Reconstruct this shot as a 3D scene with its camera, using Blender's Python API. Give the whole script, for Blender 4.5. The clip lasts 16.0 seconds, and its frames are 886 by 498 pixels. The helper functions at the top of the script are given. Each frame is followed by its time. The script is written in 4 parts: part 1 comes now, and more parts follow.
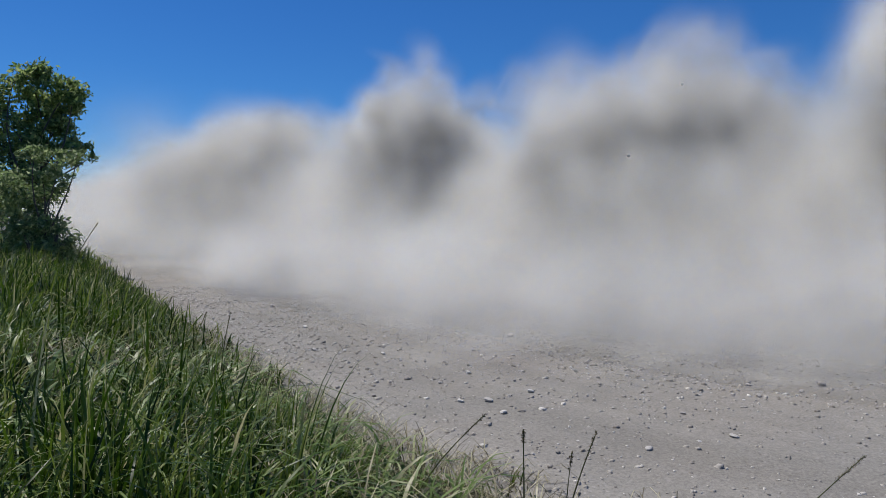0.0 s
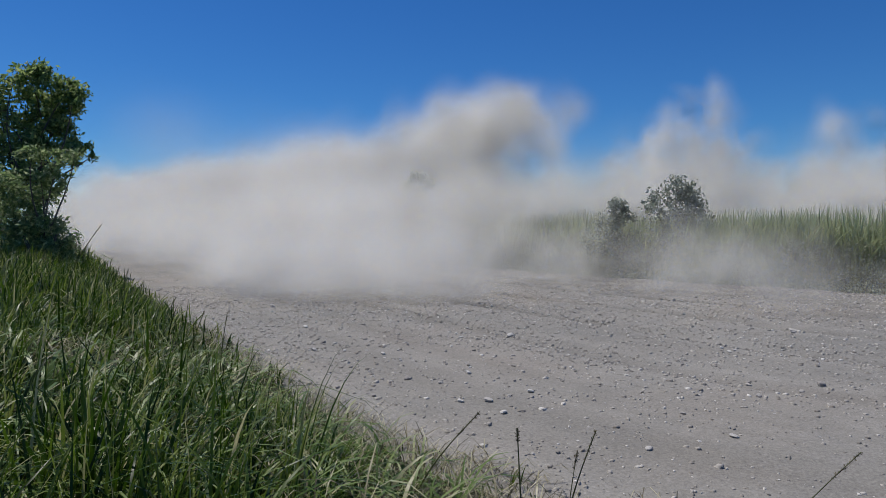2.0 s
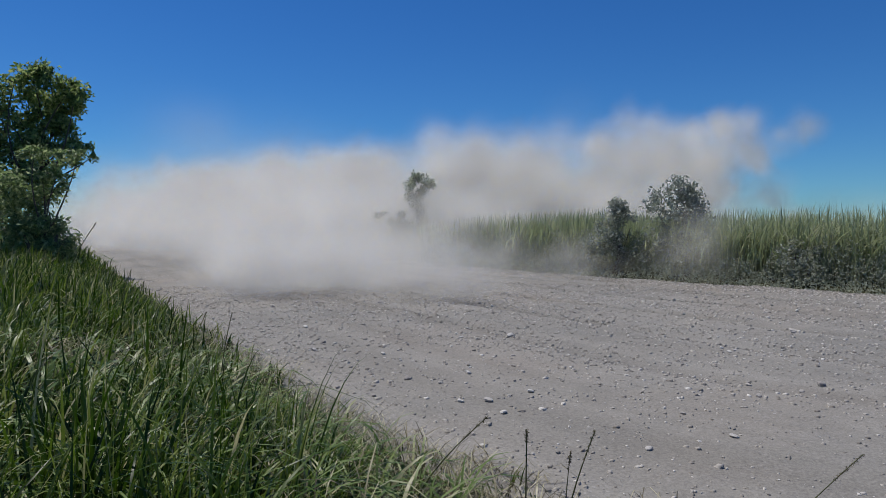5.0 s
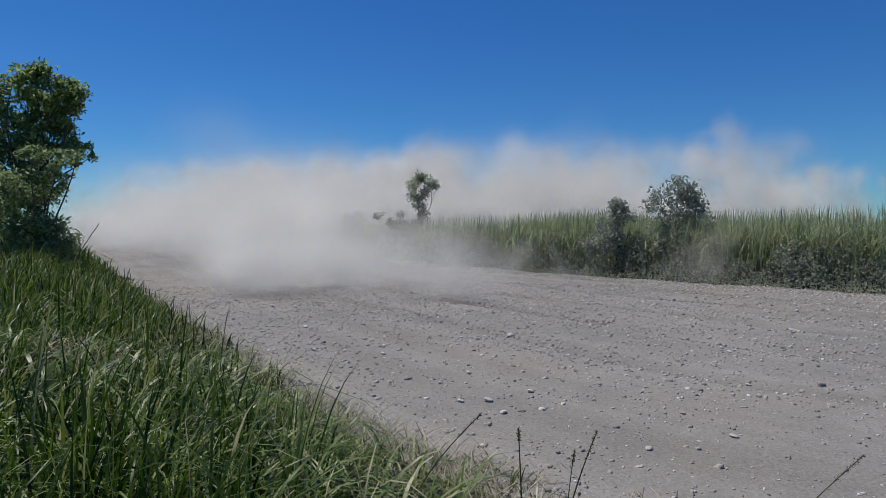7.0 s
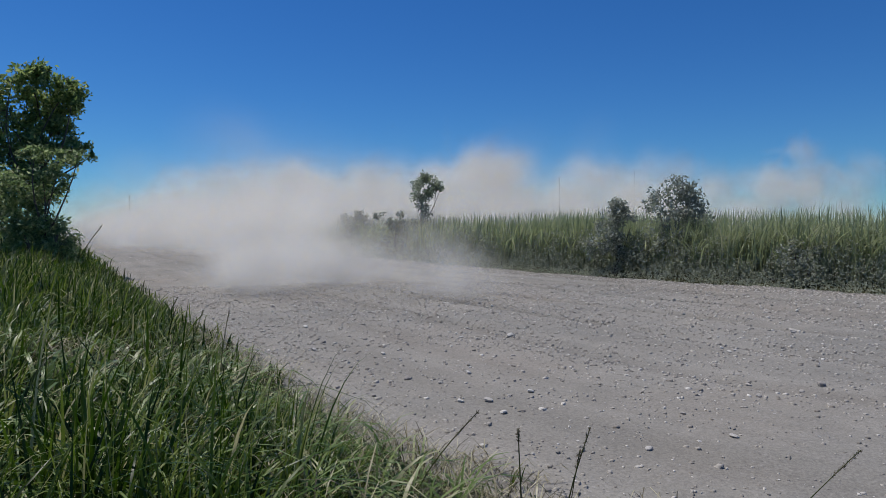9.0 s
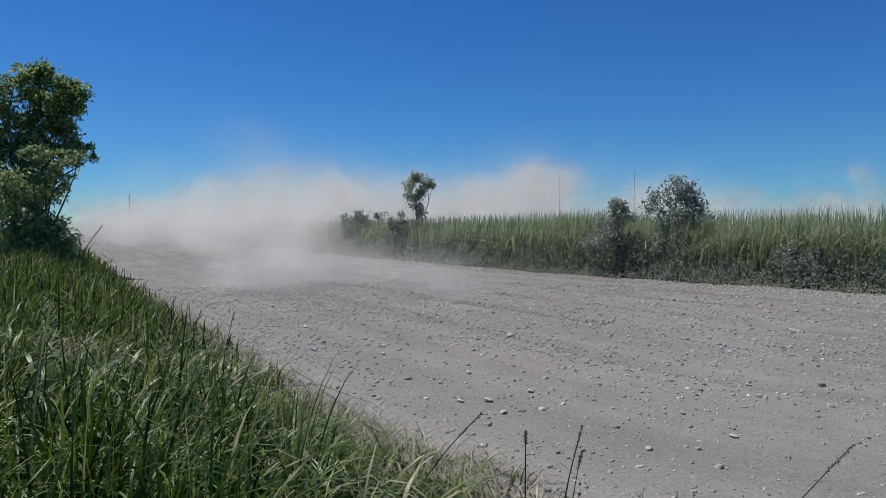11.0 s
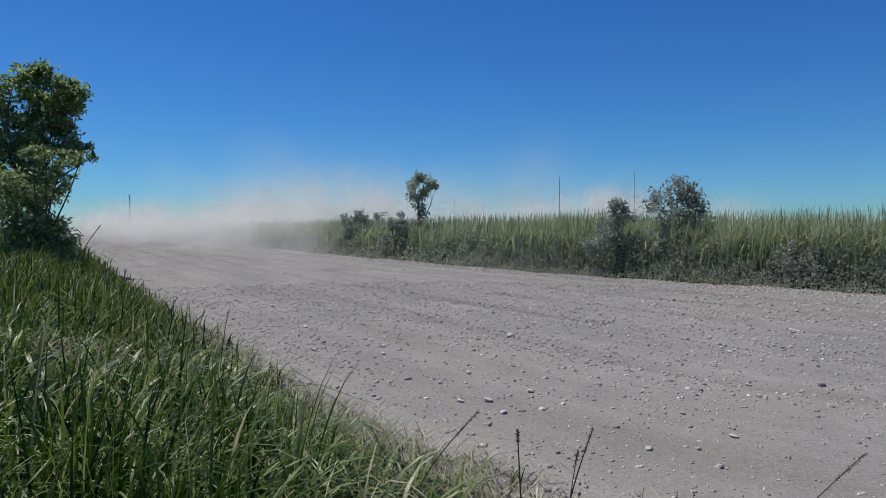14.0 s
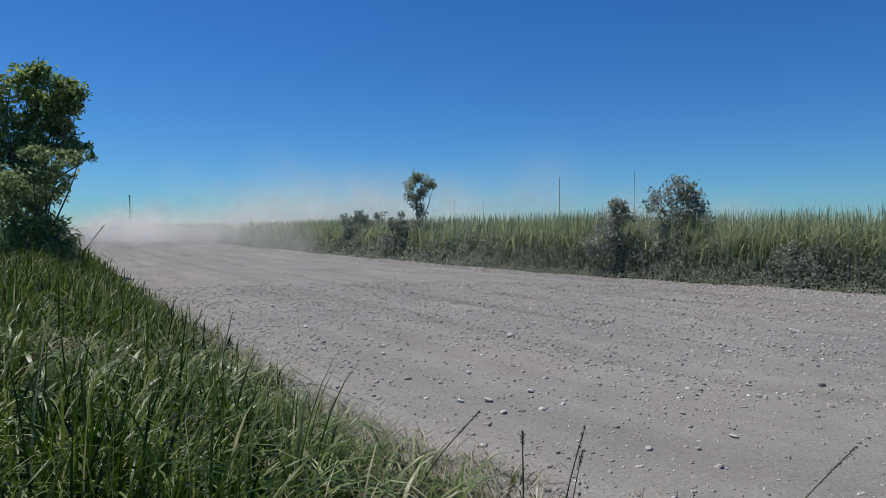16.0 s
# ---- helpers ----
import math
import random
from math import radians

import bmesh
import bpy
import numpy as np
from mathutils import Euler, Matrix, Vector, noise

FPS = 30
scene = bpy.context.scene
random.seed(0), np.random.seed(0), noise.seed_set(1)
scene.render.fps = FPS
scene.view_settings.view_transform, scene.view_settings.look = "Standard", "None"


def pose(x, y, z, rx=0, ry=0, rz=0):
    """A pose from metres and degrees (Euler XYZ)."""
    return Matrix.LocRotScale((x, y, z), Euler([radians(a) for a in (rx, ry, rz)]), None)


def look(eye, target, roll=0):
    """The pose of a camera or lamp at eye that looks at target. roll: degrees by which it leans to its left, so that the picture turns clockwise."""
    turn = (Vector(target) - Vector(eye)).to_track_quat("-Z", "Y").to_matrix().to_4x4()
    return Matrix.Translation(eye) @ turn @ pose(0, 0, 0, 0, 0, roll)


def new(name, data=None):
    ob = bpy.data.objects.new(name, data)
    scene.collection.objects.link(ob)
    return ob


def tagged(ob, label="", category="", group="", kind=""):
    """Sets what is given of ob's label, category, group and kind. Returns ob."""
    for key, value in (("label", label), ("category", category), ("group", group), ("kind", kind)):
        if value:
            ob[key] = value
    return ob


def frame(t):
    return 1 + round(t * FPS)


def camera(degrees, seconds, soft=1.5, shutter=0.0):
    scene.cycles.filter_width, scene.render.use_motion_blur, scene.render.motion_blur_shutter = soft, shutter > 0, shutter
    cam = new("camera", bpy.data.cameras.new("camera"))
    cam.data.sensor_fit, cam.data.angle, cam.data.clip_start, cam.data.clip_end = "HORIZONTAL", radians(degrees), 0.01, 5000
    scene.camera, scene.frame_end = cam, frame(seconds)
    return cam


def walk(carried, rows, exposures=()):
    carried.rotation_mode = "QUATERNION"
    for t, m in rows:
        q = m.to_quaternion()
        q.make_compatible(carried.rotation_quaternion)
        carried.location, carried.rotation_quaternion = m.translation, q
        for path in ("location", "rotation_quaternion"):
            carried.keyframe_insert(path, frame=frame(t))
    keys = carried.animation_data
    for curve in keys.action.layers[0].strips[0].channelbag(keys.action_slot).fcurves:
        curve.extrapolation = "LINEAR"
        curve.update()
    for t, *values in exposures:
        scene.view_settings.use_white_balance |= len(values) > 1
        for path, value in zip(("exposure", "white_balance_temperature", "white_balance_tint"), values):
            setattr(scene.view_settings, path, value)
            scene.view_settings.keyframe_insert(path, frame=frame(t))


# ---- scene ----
# ================= camera =================
cam = camera(70, 16.0, soft=0.5)
walk(cam, [(0.0, look((0, 0, 1.4), (0, 10, 1.052))), (16.0, look((0, 0, 1.4), (0, 10, 1.052)))],
     [(0.0, -0.03), (0.8, -0.15), (4.0, -0.17), (9.0, -0.18), (11.5, -0.07), (16.0, -0.04)])

# ================= light =================
SUN_ELEVATION, SUN_AZIMUTH = 66.0, -58.0   # degrees; azimuth clockwise from +y
world = bpy.data.worlds.new("sky")
scene.world = world
world.use_nodes = True
wn = world.node_tree
sky = wn.nodes.new("ShaderNodeTexSky")
sky.sky_type, sky.sun_disc = "NISHITA", False
sky.sun_elevation, sky.sun_rotation = radians(SUN_ELEVATION), radians(SUN_AZIMUTH)
sky.air_density, sky.dust_density, sky.ozone_density = 1.0, 0.0, 3.0
vivid = wn.nodes.new("ShaderNodeHueSaturation")
vivid.inputs["Saturation"].default_value = 1.2
wn.links.new(sky.outputs[0], vivid.inputs["Color"])
balance = wn.nodes.new("ShaderNodeMix")
balance.data_type, balance.blend_type = "RGBA", "MULTIPLY"
balance.inputs[0].default_value, balance.inputs[7].default_value = 1.0, (0.40, 0.79, 1.22, 1)
wn.links.new(vivid.outputs[0], balance.inputs[6])
wn.links.new(balance.outputs[2], wn.nodes["Background"].inputs[0])
wn.nodes["Background"].inputs[1].default_value = 0.077
sun_data = bpy.data.lights.new("sun", "SUN")
sun_data.energy, sun_data.angle, sun_data.color = 4.4, radians(0.53), (1.0, 0.965, 0.90)
sun = new("sun", sun_data)
_a, _e = radians(SUN_AZIMUTH), radians(SUN_ELEVATION)
sun.matrix_basis = look((20 * math.sin(_a) * math.cos(_e), 20 * math.cos(_a) * math.cos(_e), 20 * math.sin(_e)), (0, 0, 0))
scene.cycles.transparent_max_bounces = 256

rng = np.random.default_rng(7)


# ================= materials =================
class Nodes:
    """A short way to write node materials."""

    def __init__(self, name):
        self.mat = bpy.data.materials.new(name)
        self.mat.use_nodes = True
        self.tree = self.mat.node_tree
        self.bsdf = self.tree.nodes["Principled BSDF"]
        self.out = self.tree.nodes["Material Output"]

    def add(self, kind, **inputs):
        n = self.tree.nodes.new("ShaderNode" + kind)
        for key, value in inputs.items():
            self.put(n.inputs[key.replace("_", " ")], value)
        return n

    def put(self, socket, value):
        if isinstance(value, bpy.types.NodeSocket):
            self.tree.links.new(value, socket)
        else:
            socket.default_value = value

    def noise(self, scale, detail=4, rough=0.55, vector=None):
        n = self.add("TexNoise", Scale=scale, Detail=detail, Roughness=rough)
        self.put(n.inputs["Vector"], vector if vector is not None else self.coord())
        return n.outputs["Fac"]

    def coord(self):
        return self.add("TexCoord").outputs["Object"]

    def ramp(self, fac, *stops):
        n = self.add("ValToRGB", Fac=fac)
        e = n.color_ramp.elements
        while len(e) < len(stops):
            e.new(0.5)
        for item, (at, colour) in zip(e, stops):
            item.position, item.color = at, (*colour, 1)
        return n.outputs["Color"]

    def mix(self, fac, a, b, blend="MIX"):
        n = self.add("Mix")
        n.data_type, n.blend_type = "RGBA", blend
        self.put(n.inputs[0], fac)
        self.put(n.inputs[6], a if isinstance(a, bpy.types.NodeSocket) else (*a, 1))
        self.put(n.inputs[7], b if isinstance(b, bpy.types.NodeSocket) else (*b, 1))
        return n.outputs[2]

    def math(self, op, a, b=0.0):
        n = self.add("Math")
        n.operation = op
        self.put(n.inputs[0], a)
        self.put(n.inputs[1], b)
        return n.outputs[0]

    def island(self):
        return self.add("NewGeometry").outputs["Random Per Island"]

    def bump(self, height, strength=0.5, distance=0.02):
        self.put(self.bsdf.inputs["Normal"], self.add("Bump", Strength=strength, Distance=distance, Height=height).outputs[0])

    def finish(self, colour, rough=0.8, spec=0.3):
        self.put(self.bsdf.inputs["Base Color"], colour if isinstance(colour, bpy.types.NodeSocket) else (*colour, 1))
        self.put(self.bsdf.inputs["Roughness"], rough)
        self.bsdf.inputs["Specular IOR Level"].default_value = spec
        return self.mat

    def leafy(self, colour, through_light=0.35, rough=0.6, spec=0.3):
        """Leaf surface: gloss and colour, with some light passing through."""
        self.finish(colour, rough, spec)
        t = self.add("BsdfTranslucent", Color=colour)
        m = self.add("MixShader", Fac=through_light)
        self.put(m.inputs[1], self.bsdf.outputs[0])
        self.put(m.inputs[2], t.outputs[0])
        self.put(self.out.inputs["Surface"], m.outputs[0])
        return self.mat


def blade_material(name, stops, base, through_light=0.35, dusty=0.0):
    n = Nodes(name)
    colour = n.ramp(n.island(), *stops)
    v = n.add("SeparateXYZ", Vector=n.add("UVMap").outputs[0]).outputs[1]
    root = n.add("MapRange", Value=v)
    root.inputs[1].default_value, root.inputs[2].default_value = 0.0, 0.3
    # roots fade to base; on verge grass this paints in the shade between blades
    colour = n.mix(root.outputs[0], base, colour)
    patch = n.noise(0.9, 3)
    colour = n.mix(n.math("MULTIPLY", patch, 0.5), colour, n.mix(1.0, colour, (0.75, 0.8, 0.5), "MULTIPLY"))
    if dusty:
        colour = n.mix(n.math("MULTIPLY", n.noise(2.5, 4), dusty), colour, (0.42, 0.44, 0.33))
    return n.leafy(colour, through_light, 0.4, 0.3)


def leaf_material(name, stops, dusty=0.0, through_light=0.3):
    n = Nodes(name)
    colour = n.ramp(n.island(), *stops)
    if dusty:
        colour = n.mix(n.math("MULTIPLY", n.noise(1.5, 4), dusty), colour, (0.40, 0.43, 0.36))
    return n.leafy(colour, through_light, 0.75 if dusty > 0.5 else 0.5, 0.15 if dusty > 0.5 else 0.3)


def bark_material():
    n = Nodes("bark")
    f = n.noise(14, 6)
    n.bump(f, 0.6, 0.02)
    return n.finish(n.ramp(f, (0.3, (0.05, 0.04, 0.03)), (0.7, (0.17, 0.14, 0.11))), 0.9)


def gravel_road_material():
    n = Nodes("gravel road")
    big, mid, fine = n.noise(0.35, 4), n.noise(3.0, 5), n.noise(45, 5, 0.7)
    vor = n.add("TexVoronoi", Scale=38.0, Vector=n.coord())
    vor2 = n.add("TexVoronoi", Scale=95.0, Vector=n.coord())
    colour = n.ramp(big, (0.3, (0.185, 0.175, 0.158)), (0.7, (0.28, 0.265, 0.24)))
    colour = n.mix(n.math("MULTIPLY", mid, 0.6), colour, (0.28, 0.262, 0.237))
    stones = n.ramp(vor.outputs["Color"], (0.0, (0.10, 0.095, 0.092)), (0.45, (0.24, 0.22, 0.21)), (1.0, (0.42, 0.40, 0.385)))
    mask = n.math("MULTIPLY", n.math("LESS_THAN", vor.outputs["Distance"], 0.42), n.math("GREATER_THAN", mid, 0.50))
    colour = n.mix(n.math("MULTIPLY", mask, 0.55), colour, stones)
    colour = n.mix(n.math("MULTIPLY", fine, 0.32), colour, n.ramp(vor2.outputs["Color"], (0.1, (0.10, 0.094, 0.088)), (0.9, (0.42, 0.40, 0.375))))
    lanes = n.add("VectorMath")
    lanes.operation = "MULTIPLY"
    n.put(lanes.inputs[0], n.add("UVMap").outputs[0])
    lanes.inputs[1].default_value = (1.5, 0.10, 1.0)
    worn = n.ramp(n.noise(1.0, 5, 0.6, lanes.outputs[0]), (0.35, (0.66, 0.65, 0.635)), (0.65, (1.08, 1.08, 1.08)))
    colour = n.mix(0.8, colour, worn, "MULTIPLY")
    # darker loose grit along the wheel ruts, with the ruts' shade painted into it
    u = n.math("ADD", n.add("SeparateXYZ", Vector=n.add("UVMap").outputs[0]).outputs[0], n.math("MULTIPLY", n.math("SUBTRACT", n.noise(0.5, 4), 0.5), 0.5))
    for centre, width, dark in ((2.97, 0.26, 0.7), (4.51, 0.16, 1.1), (6.05, 0.20, 1.25), (7.7, 0.16, 1.1), (9.13, 0.24, 0.8)):
        band = n.add("MapRange", Value=n.math("ABSOLUTE", n.math("SUBTRACT", u, centre)))
        for i, v in ((1, 0.0), (2, width), (3, dark), (4, 0.0)):
            band.inputs[i].default_value = v
        colour = n.mix(n.math("MULTIPLY", band.outputs[0], mid), colour, n.mix(1.0, colour, (0.42, 0.40, 0.38), "MULTIPLY"))
    tint = n.ramp(n.noise(0.22, 5, 0.6), (0.36, (0.68, 0.71, 0.735)), (0.5, (0.93, 0.93, 0.92)), (0.64, (0.90, 0.84, 0.79)))
    colour = n.mix(0.8, colour, tint, "MULTIPLY")
    grit = n.noise(42, 6, 0.85)
    colour = n.mix(0.25, colour, n.ramp(grit, (0.40, (0.14, 0.131, 0.116)), (0.50, (0.33, 0.308, 0.272)), (0.62, (0.50, 0.468, 0.415))))
    height = n.math("ADD", n.math("MULTIPLY", fine, 0.6), n.math("MULTIPLY", n.math("SUBTRACT", 1.0, vor2.outputs["Distance"]), 0.25))
    n.bump(n.math("ADD", height, n.math("MULTIPLY", n.noise(22, 6, 0.65), 1.0)), 0.45, 0.018)
    return n.finish(colour, 0.92, 0.15)


def earth_material():
    n = Nodes("verge earth")
    f = n.noise(1.3, 6)
    g = n.noise(30, 5)
    colour = n.ramp(f, (0.3, (0.022, 0.024, 0.012)), (0.55, (0.042, 0.038, 0.022)), (0.8, (0.085, 0.07, 0.047)))
    colour = n.mix(n.math("MULTIPLY", g, 0.5), colour, (0.07, 0.08, 0.03))
    n.bump(g, 0.8, 0.03)
    return n.finish(colour, 0.95, 0.1)


def stone_material():
    n = Nodes("stone")
    r = n.add("ObjectInfo").outputs["Random"]
    f = n.noise(30, 5)
    colour = n.mix(n.math("MULTIPLY", f, 0.5), n.ramp(r, (0.0, (0.24, 0.22, 0.20)), (0.4, (0.42, 0.39, 0.36)), (1.0, (0.66, 0.64, 0.60))), (0.25, 0.23, 0.21))
    n.bump(f, 0.4, 0.01)
    return n.finish(colour, 0.85, 0.2)


def pebble_material():
    n = Nodes("pebbles")
    r = n.island()
    f = n.noise(60, 3)
    colour = n.mix(n.math("MULTIPLY", f, 0.4), n.ramp(r, (0.0, (0.20, 0.182, 0.16)), (0.4, (0.34, 0.315, 0.28)), (0.8, (0.47, 0.44, 0.395)), (1.0, (0.70, 0.67, 0.62))), (0.27, 0.24, 0.22))
    return n.finish(colour, 0.9, 0.15)


def dust_material(name, density):
    """Airborne dust: pale grains that scatter light both ways; each wisp thins out towards its rim."""
    n = Nodes(name)
    uv = n.add("UVMap").outputs[0]
    off = n.add("VectorMath", )
    off.operation = "LENGTH"
    n.put(off.inputs[0], uv)
    fall = n.add("MapRange", Value=off.outputs["Value"])
    fall.interpolation_type = "SMOOTHSTEP"
    for i, v in ((1, 0.0), (2, 0.97), (3, 1.0), (4, 0.0)):
        fall.inputs[i].default_value = v
    rag = n.add("MapRange", Value=n.noise(0.7, 4, 0.5))
    for i, v in ((1, 0.30), (2, 0.70), (3, 0.72), (4, 1.0)):
        rag.inputs[i].default_value = v
    alpha = n.math("MULTIPLY", n.math("MULTIPLY", fall.outputs[0], rag.outputs[0]), density)
    tone = n.ramp(n.noise(0.5, 3), (0.3, (0.755, 0.76, 0.755)), (0.7, (0.815, 0.815, 0.81)))
    d, t = n.add("BsdfDiffuse", Color=tone), n.add("BsdfTranslucent", Color=tone)
    both, clear = n.add("MixShader", Fac=0.5), n.add("MixShader", Fac=alpha)
    n.put(both.inputs[1], d.outputs[0]), n.put(both.inputs[2], t.outputs[0])
    n.put(clear.inputs[1], n.add("BsdfTransparent").outputs[0]), n.put(clear.inputs[2], both.outputs[0])
    n.put(n.out.inputs["Surface"], clear.outputs[0])
    n.tree.nodes.remove(n.bsdf)
    return n.mat


ROAD, EARTH, STONE, PEBBLE, BARK = gravel_road_material(), earth_material(), stone_material(), pebble_material(), bark_material()
# near-black root colour: shade low among the blades, put into the colour
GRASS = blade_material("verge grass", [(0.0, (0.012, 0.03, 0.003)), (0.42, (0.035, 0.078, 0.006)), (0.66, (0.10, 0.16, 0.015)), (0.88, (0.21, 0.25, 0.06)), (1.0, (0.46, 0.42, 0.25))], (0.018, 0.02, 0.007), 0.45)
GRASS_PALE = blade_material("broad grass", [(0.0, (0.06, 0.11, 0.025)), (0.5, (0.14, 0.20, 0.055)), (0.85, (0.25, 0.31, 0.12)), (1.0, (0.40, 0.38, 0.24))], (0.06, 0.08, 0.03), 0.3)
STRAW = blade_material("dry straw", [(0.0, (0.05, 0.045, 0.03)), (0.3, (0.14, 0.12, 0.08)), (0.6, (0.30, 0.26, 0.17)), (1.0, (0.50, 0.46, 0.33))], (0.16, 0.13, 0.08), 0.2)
CANE = blade_material("cane", [(0.0, (0.15, 0.20, 0.07)), (0.5, (0.27, 0.335, 0.125)), (0.85, (0.40, 0.455, 0.20)), (1.0, (0.52, 0.49, 0.31))], (0.22, 0.22, 0.14), 0.5, 0.75)
WEED = leaf_material("dusty weeds", [(0.0, (0.11, 0.13, 0.075)), (0.5, (0.25, 0.275, 0.185)), (1.0, (0.46, 0.47, 0.38))], 0.85, 0.5)
BUSHLEAF = leaf_material("dusty bush leaf", [(0.0, (0.07, 0.085, 0.05)), (0.55, (0.25, 0.27, 0.20)), (1.0, (0.58, 0.59, 0.53))], 0.6, 0.48)
SAPLEAF = leaf_material("dusty sapling leaf", [(0.0, (0.12, 0.155, 0.07)), (0.6, (0.27, 0.32, 0.18)), (1.0, (0.46, 0.48, 0.36))], 0.6, 0.5)
TREELEAF = leaf_material("tree leaf", [(0.0, (0.075, 0.13, 0.03)), (0.6, (0.23, 0.33, 0.08)), (1.0, (0.45, 0.50, 0.20))], 0.15, 0.58)
BROADLEAF = leaf_material("broad leaf", [(0.0, (0.06, 0.11, 0.03)), (0.6, (0.20, 0.29, 0.085)), (1.0, (0.44, 0.49, 0.26))], 0.2, 0.55)
SEED = leaf_material("seed head", [(0.0, (0.10, 0.085, 0.05)), (1.0, (0.22, 0.18, 0.11))])
STEM = leaf_material("grass stem", [(0.0, (0.08, 0.10, 0.035)), (1.0, (0.12, 0.13, 0.05))])
DUST_FIRM, DUST_SOFT, DUST_PLUME, DUST_HAZE, DUST_LOW, DUST_VEIL = (dust_material(k, v) for k, v in (("firm dust", 0.145), ("soft dust", 0.16), ("plume dust", 0.09), ("dust haze", 0.085), ("low dust", 0.07), ("dust veil", 0.06)))


# ================= mesh helpers =================
def quads(name, verts, faces, material, uv=None, smooth=False):
    """A mesh object out of arrays: verts (n, 3), faces (m, k), uv (m * k, 2)."""
    me = bpy.data.meshes.new(name)
    verts, faces = np.asarray(verts, np.float32), np.asarray(faces, np.int32)
    m, k = faces.shape
    me.vertices.add(len(verts))
    me.vertices.foreach_set("co", verts.ravel())
    me.loops.add(m * k)
    me.loops.foreach_set("vertex_index", faces.ravel())
    me.polygons.add(m)
    me.polygons.foreach_set("loop_start", np.arange(0, m * k, k, dtype=np.int32))
    me.polygons.foreach_set("loop_total", np.full(m, k, np.int32))
    if uv is not None:
        layer = me.uv_layers.new(name="UVMap")
        layer.data.foreach_set("uv", np.asarray(uv, np.float32).ravel())
    me.update(calc_edges=True)
    if smooth:
        me.polygons.foreach_set("use_smooth", np.ones(m, bool))
    me.materials.append(material)
    return me


def part(name, me, parent, label=""):
    ob = new(name, me)
    ob.parent = parent
    return tagged(ob, label)


def blades(name, base, height, width, lean, azimuth, material, segs=4, curl=1.0, droop=0.0):
    """Many curved grass blades in one mesh; all arguments are arrays over the blades."""
    n = len(base)
    v = np.linspace(0, 1, segs + 1)
    out = np.stack([np.cos(azimuth), np.sin(azimuth), np.zeros(n)], 1)
    side_a = azimuth + np.pi / 2 + rng.uniform(-0.9, 0.9, n)
    side = np.stack([np.cos(side_a), np.sin(side_a), np.zeros(n)], 1)
    bend = lean[:, None] * v[None] ** (1 + curl)
    up = np.sqrt(np.clip(1 - (lean[:, None] * v[None]) ** 2 * 0.45, 0.1, 1)) * v[None] - droop * lean[:, None] * v[None] ** 4
    mid = base[:, None] + out[:, None] * (bend * height[:, None])[..., None] + np.array([0, 0, 1.0]) * (up * height[:, None])[..., None]
    w = (width[:, None] * np.clip(1.02 - v[None] ** 2.2, 0.03, 1) * (0.55 + 0.45 * np.minimum(1, v[None] * 4)))[..., None] * 0.5
    verts = np.stack([mid - side[:, None] * w, mid + side[:, None] * w], 2).reshape(-1, 3)
    i = (np.arange(n)[:, None] * (segs + 1) * 2 + np.arange(segs)[None] * 2).ravel()
    faces = np.stack([i, i + 1, i + 3, i + 2], 1)
    a = np.tile(v[:-1], n)
    b = np.tile(v[1:], n)
    o, e = np.zeros_like(a), np.ones_like(a)
    uv = np.stack([np.stack([o, a], 1), np.stack([e, a], 1), np.stack([e, b], 1), np.stack([o, b], 1)], 1)
    return quads(name, verts, faces, material, uv.reshape(-1, 2), True)


def leaves(name, at, size, material, slim=0.5, hang=0.3):
    """Many small folded leaves, each two quads bent along its midrib."""
    n = len(at)
    d = rng.normal(size=(n, 3))
    d[:, 2] -= hang
    d /= np.linalg.norm(d, axis=1)[:, None]
    s = np.cross(d, rng.normal(size=(n, 3)))
    s /= np.linalg.norm(s, axis=1)[:, None]
    u = np.cross(d, s)
    L = (size * rng.uniform(0.6, 1.3, n))[:, None]
    w = L * slim * 0.5
    tip = at + d * L - u * L * 0.12
    mid = at + d * L * 0.5 + u * L * 0.06
    lft, rgt = mid - s * w + u * w * 0.4, mid + s * w + u * w * 0.4
    verts = np.stack([at, lft, tip, rgt, mid], 1).reshape(-1, 3)
    i = np.arange(n) * 5
    faces = np.concatenate([np.stack([i, i + 4, i + 2, i + 1], 1), np.stack([i, i + 3, i + 2, i + 4], 1)])
    return quads(name, verts, faces, material)


def tubes(name, paths, material, sides=6):
    """Tapered round limbs: each path is a list of (x, y, z, radius)."""
    V, F = [], []
    for path in paths:
        p = np.array(path, float)
        t = np.gradient(p[:, :3], axis=0)
        t /= np.linalg.norm(t, axis=1)[:, None] + 1e-9
        a = np.cross(t, np.array([0.31, 0.95, 0.05]))
        a /= np.linalg.norm(a, axis=1)[:, None] + 1e-9
        b = np.cross(t, a)
        k0 = len(V)
        for j in range(len(p)):
            for q in range(sides):
                c, s = math.cos(q * 2 * math.pi / sides), math.sin(q * 2 * math.pi / sides)
                V.append(p[j, :3] + (a[j] * c + b[j] * s) * p[j, 3])
        for j in range(len(p) - 1):
            for q in range(sides):
                r = (q + 1) % sides
                F.append((k0 + j * sides + q, k0 + j * sides + r, k0 + (j + 1) * sides + r, k0 + (j + 1) * sides + q))
    return quads(name, V, F, material, None, True)


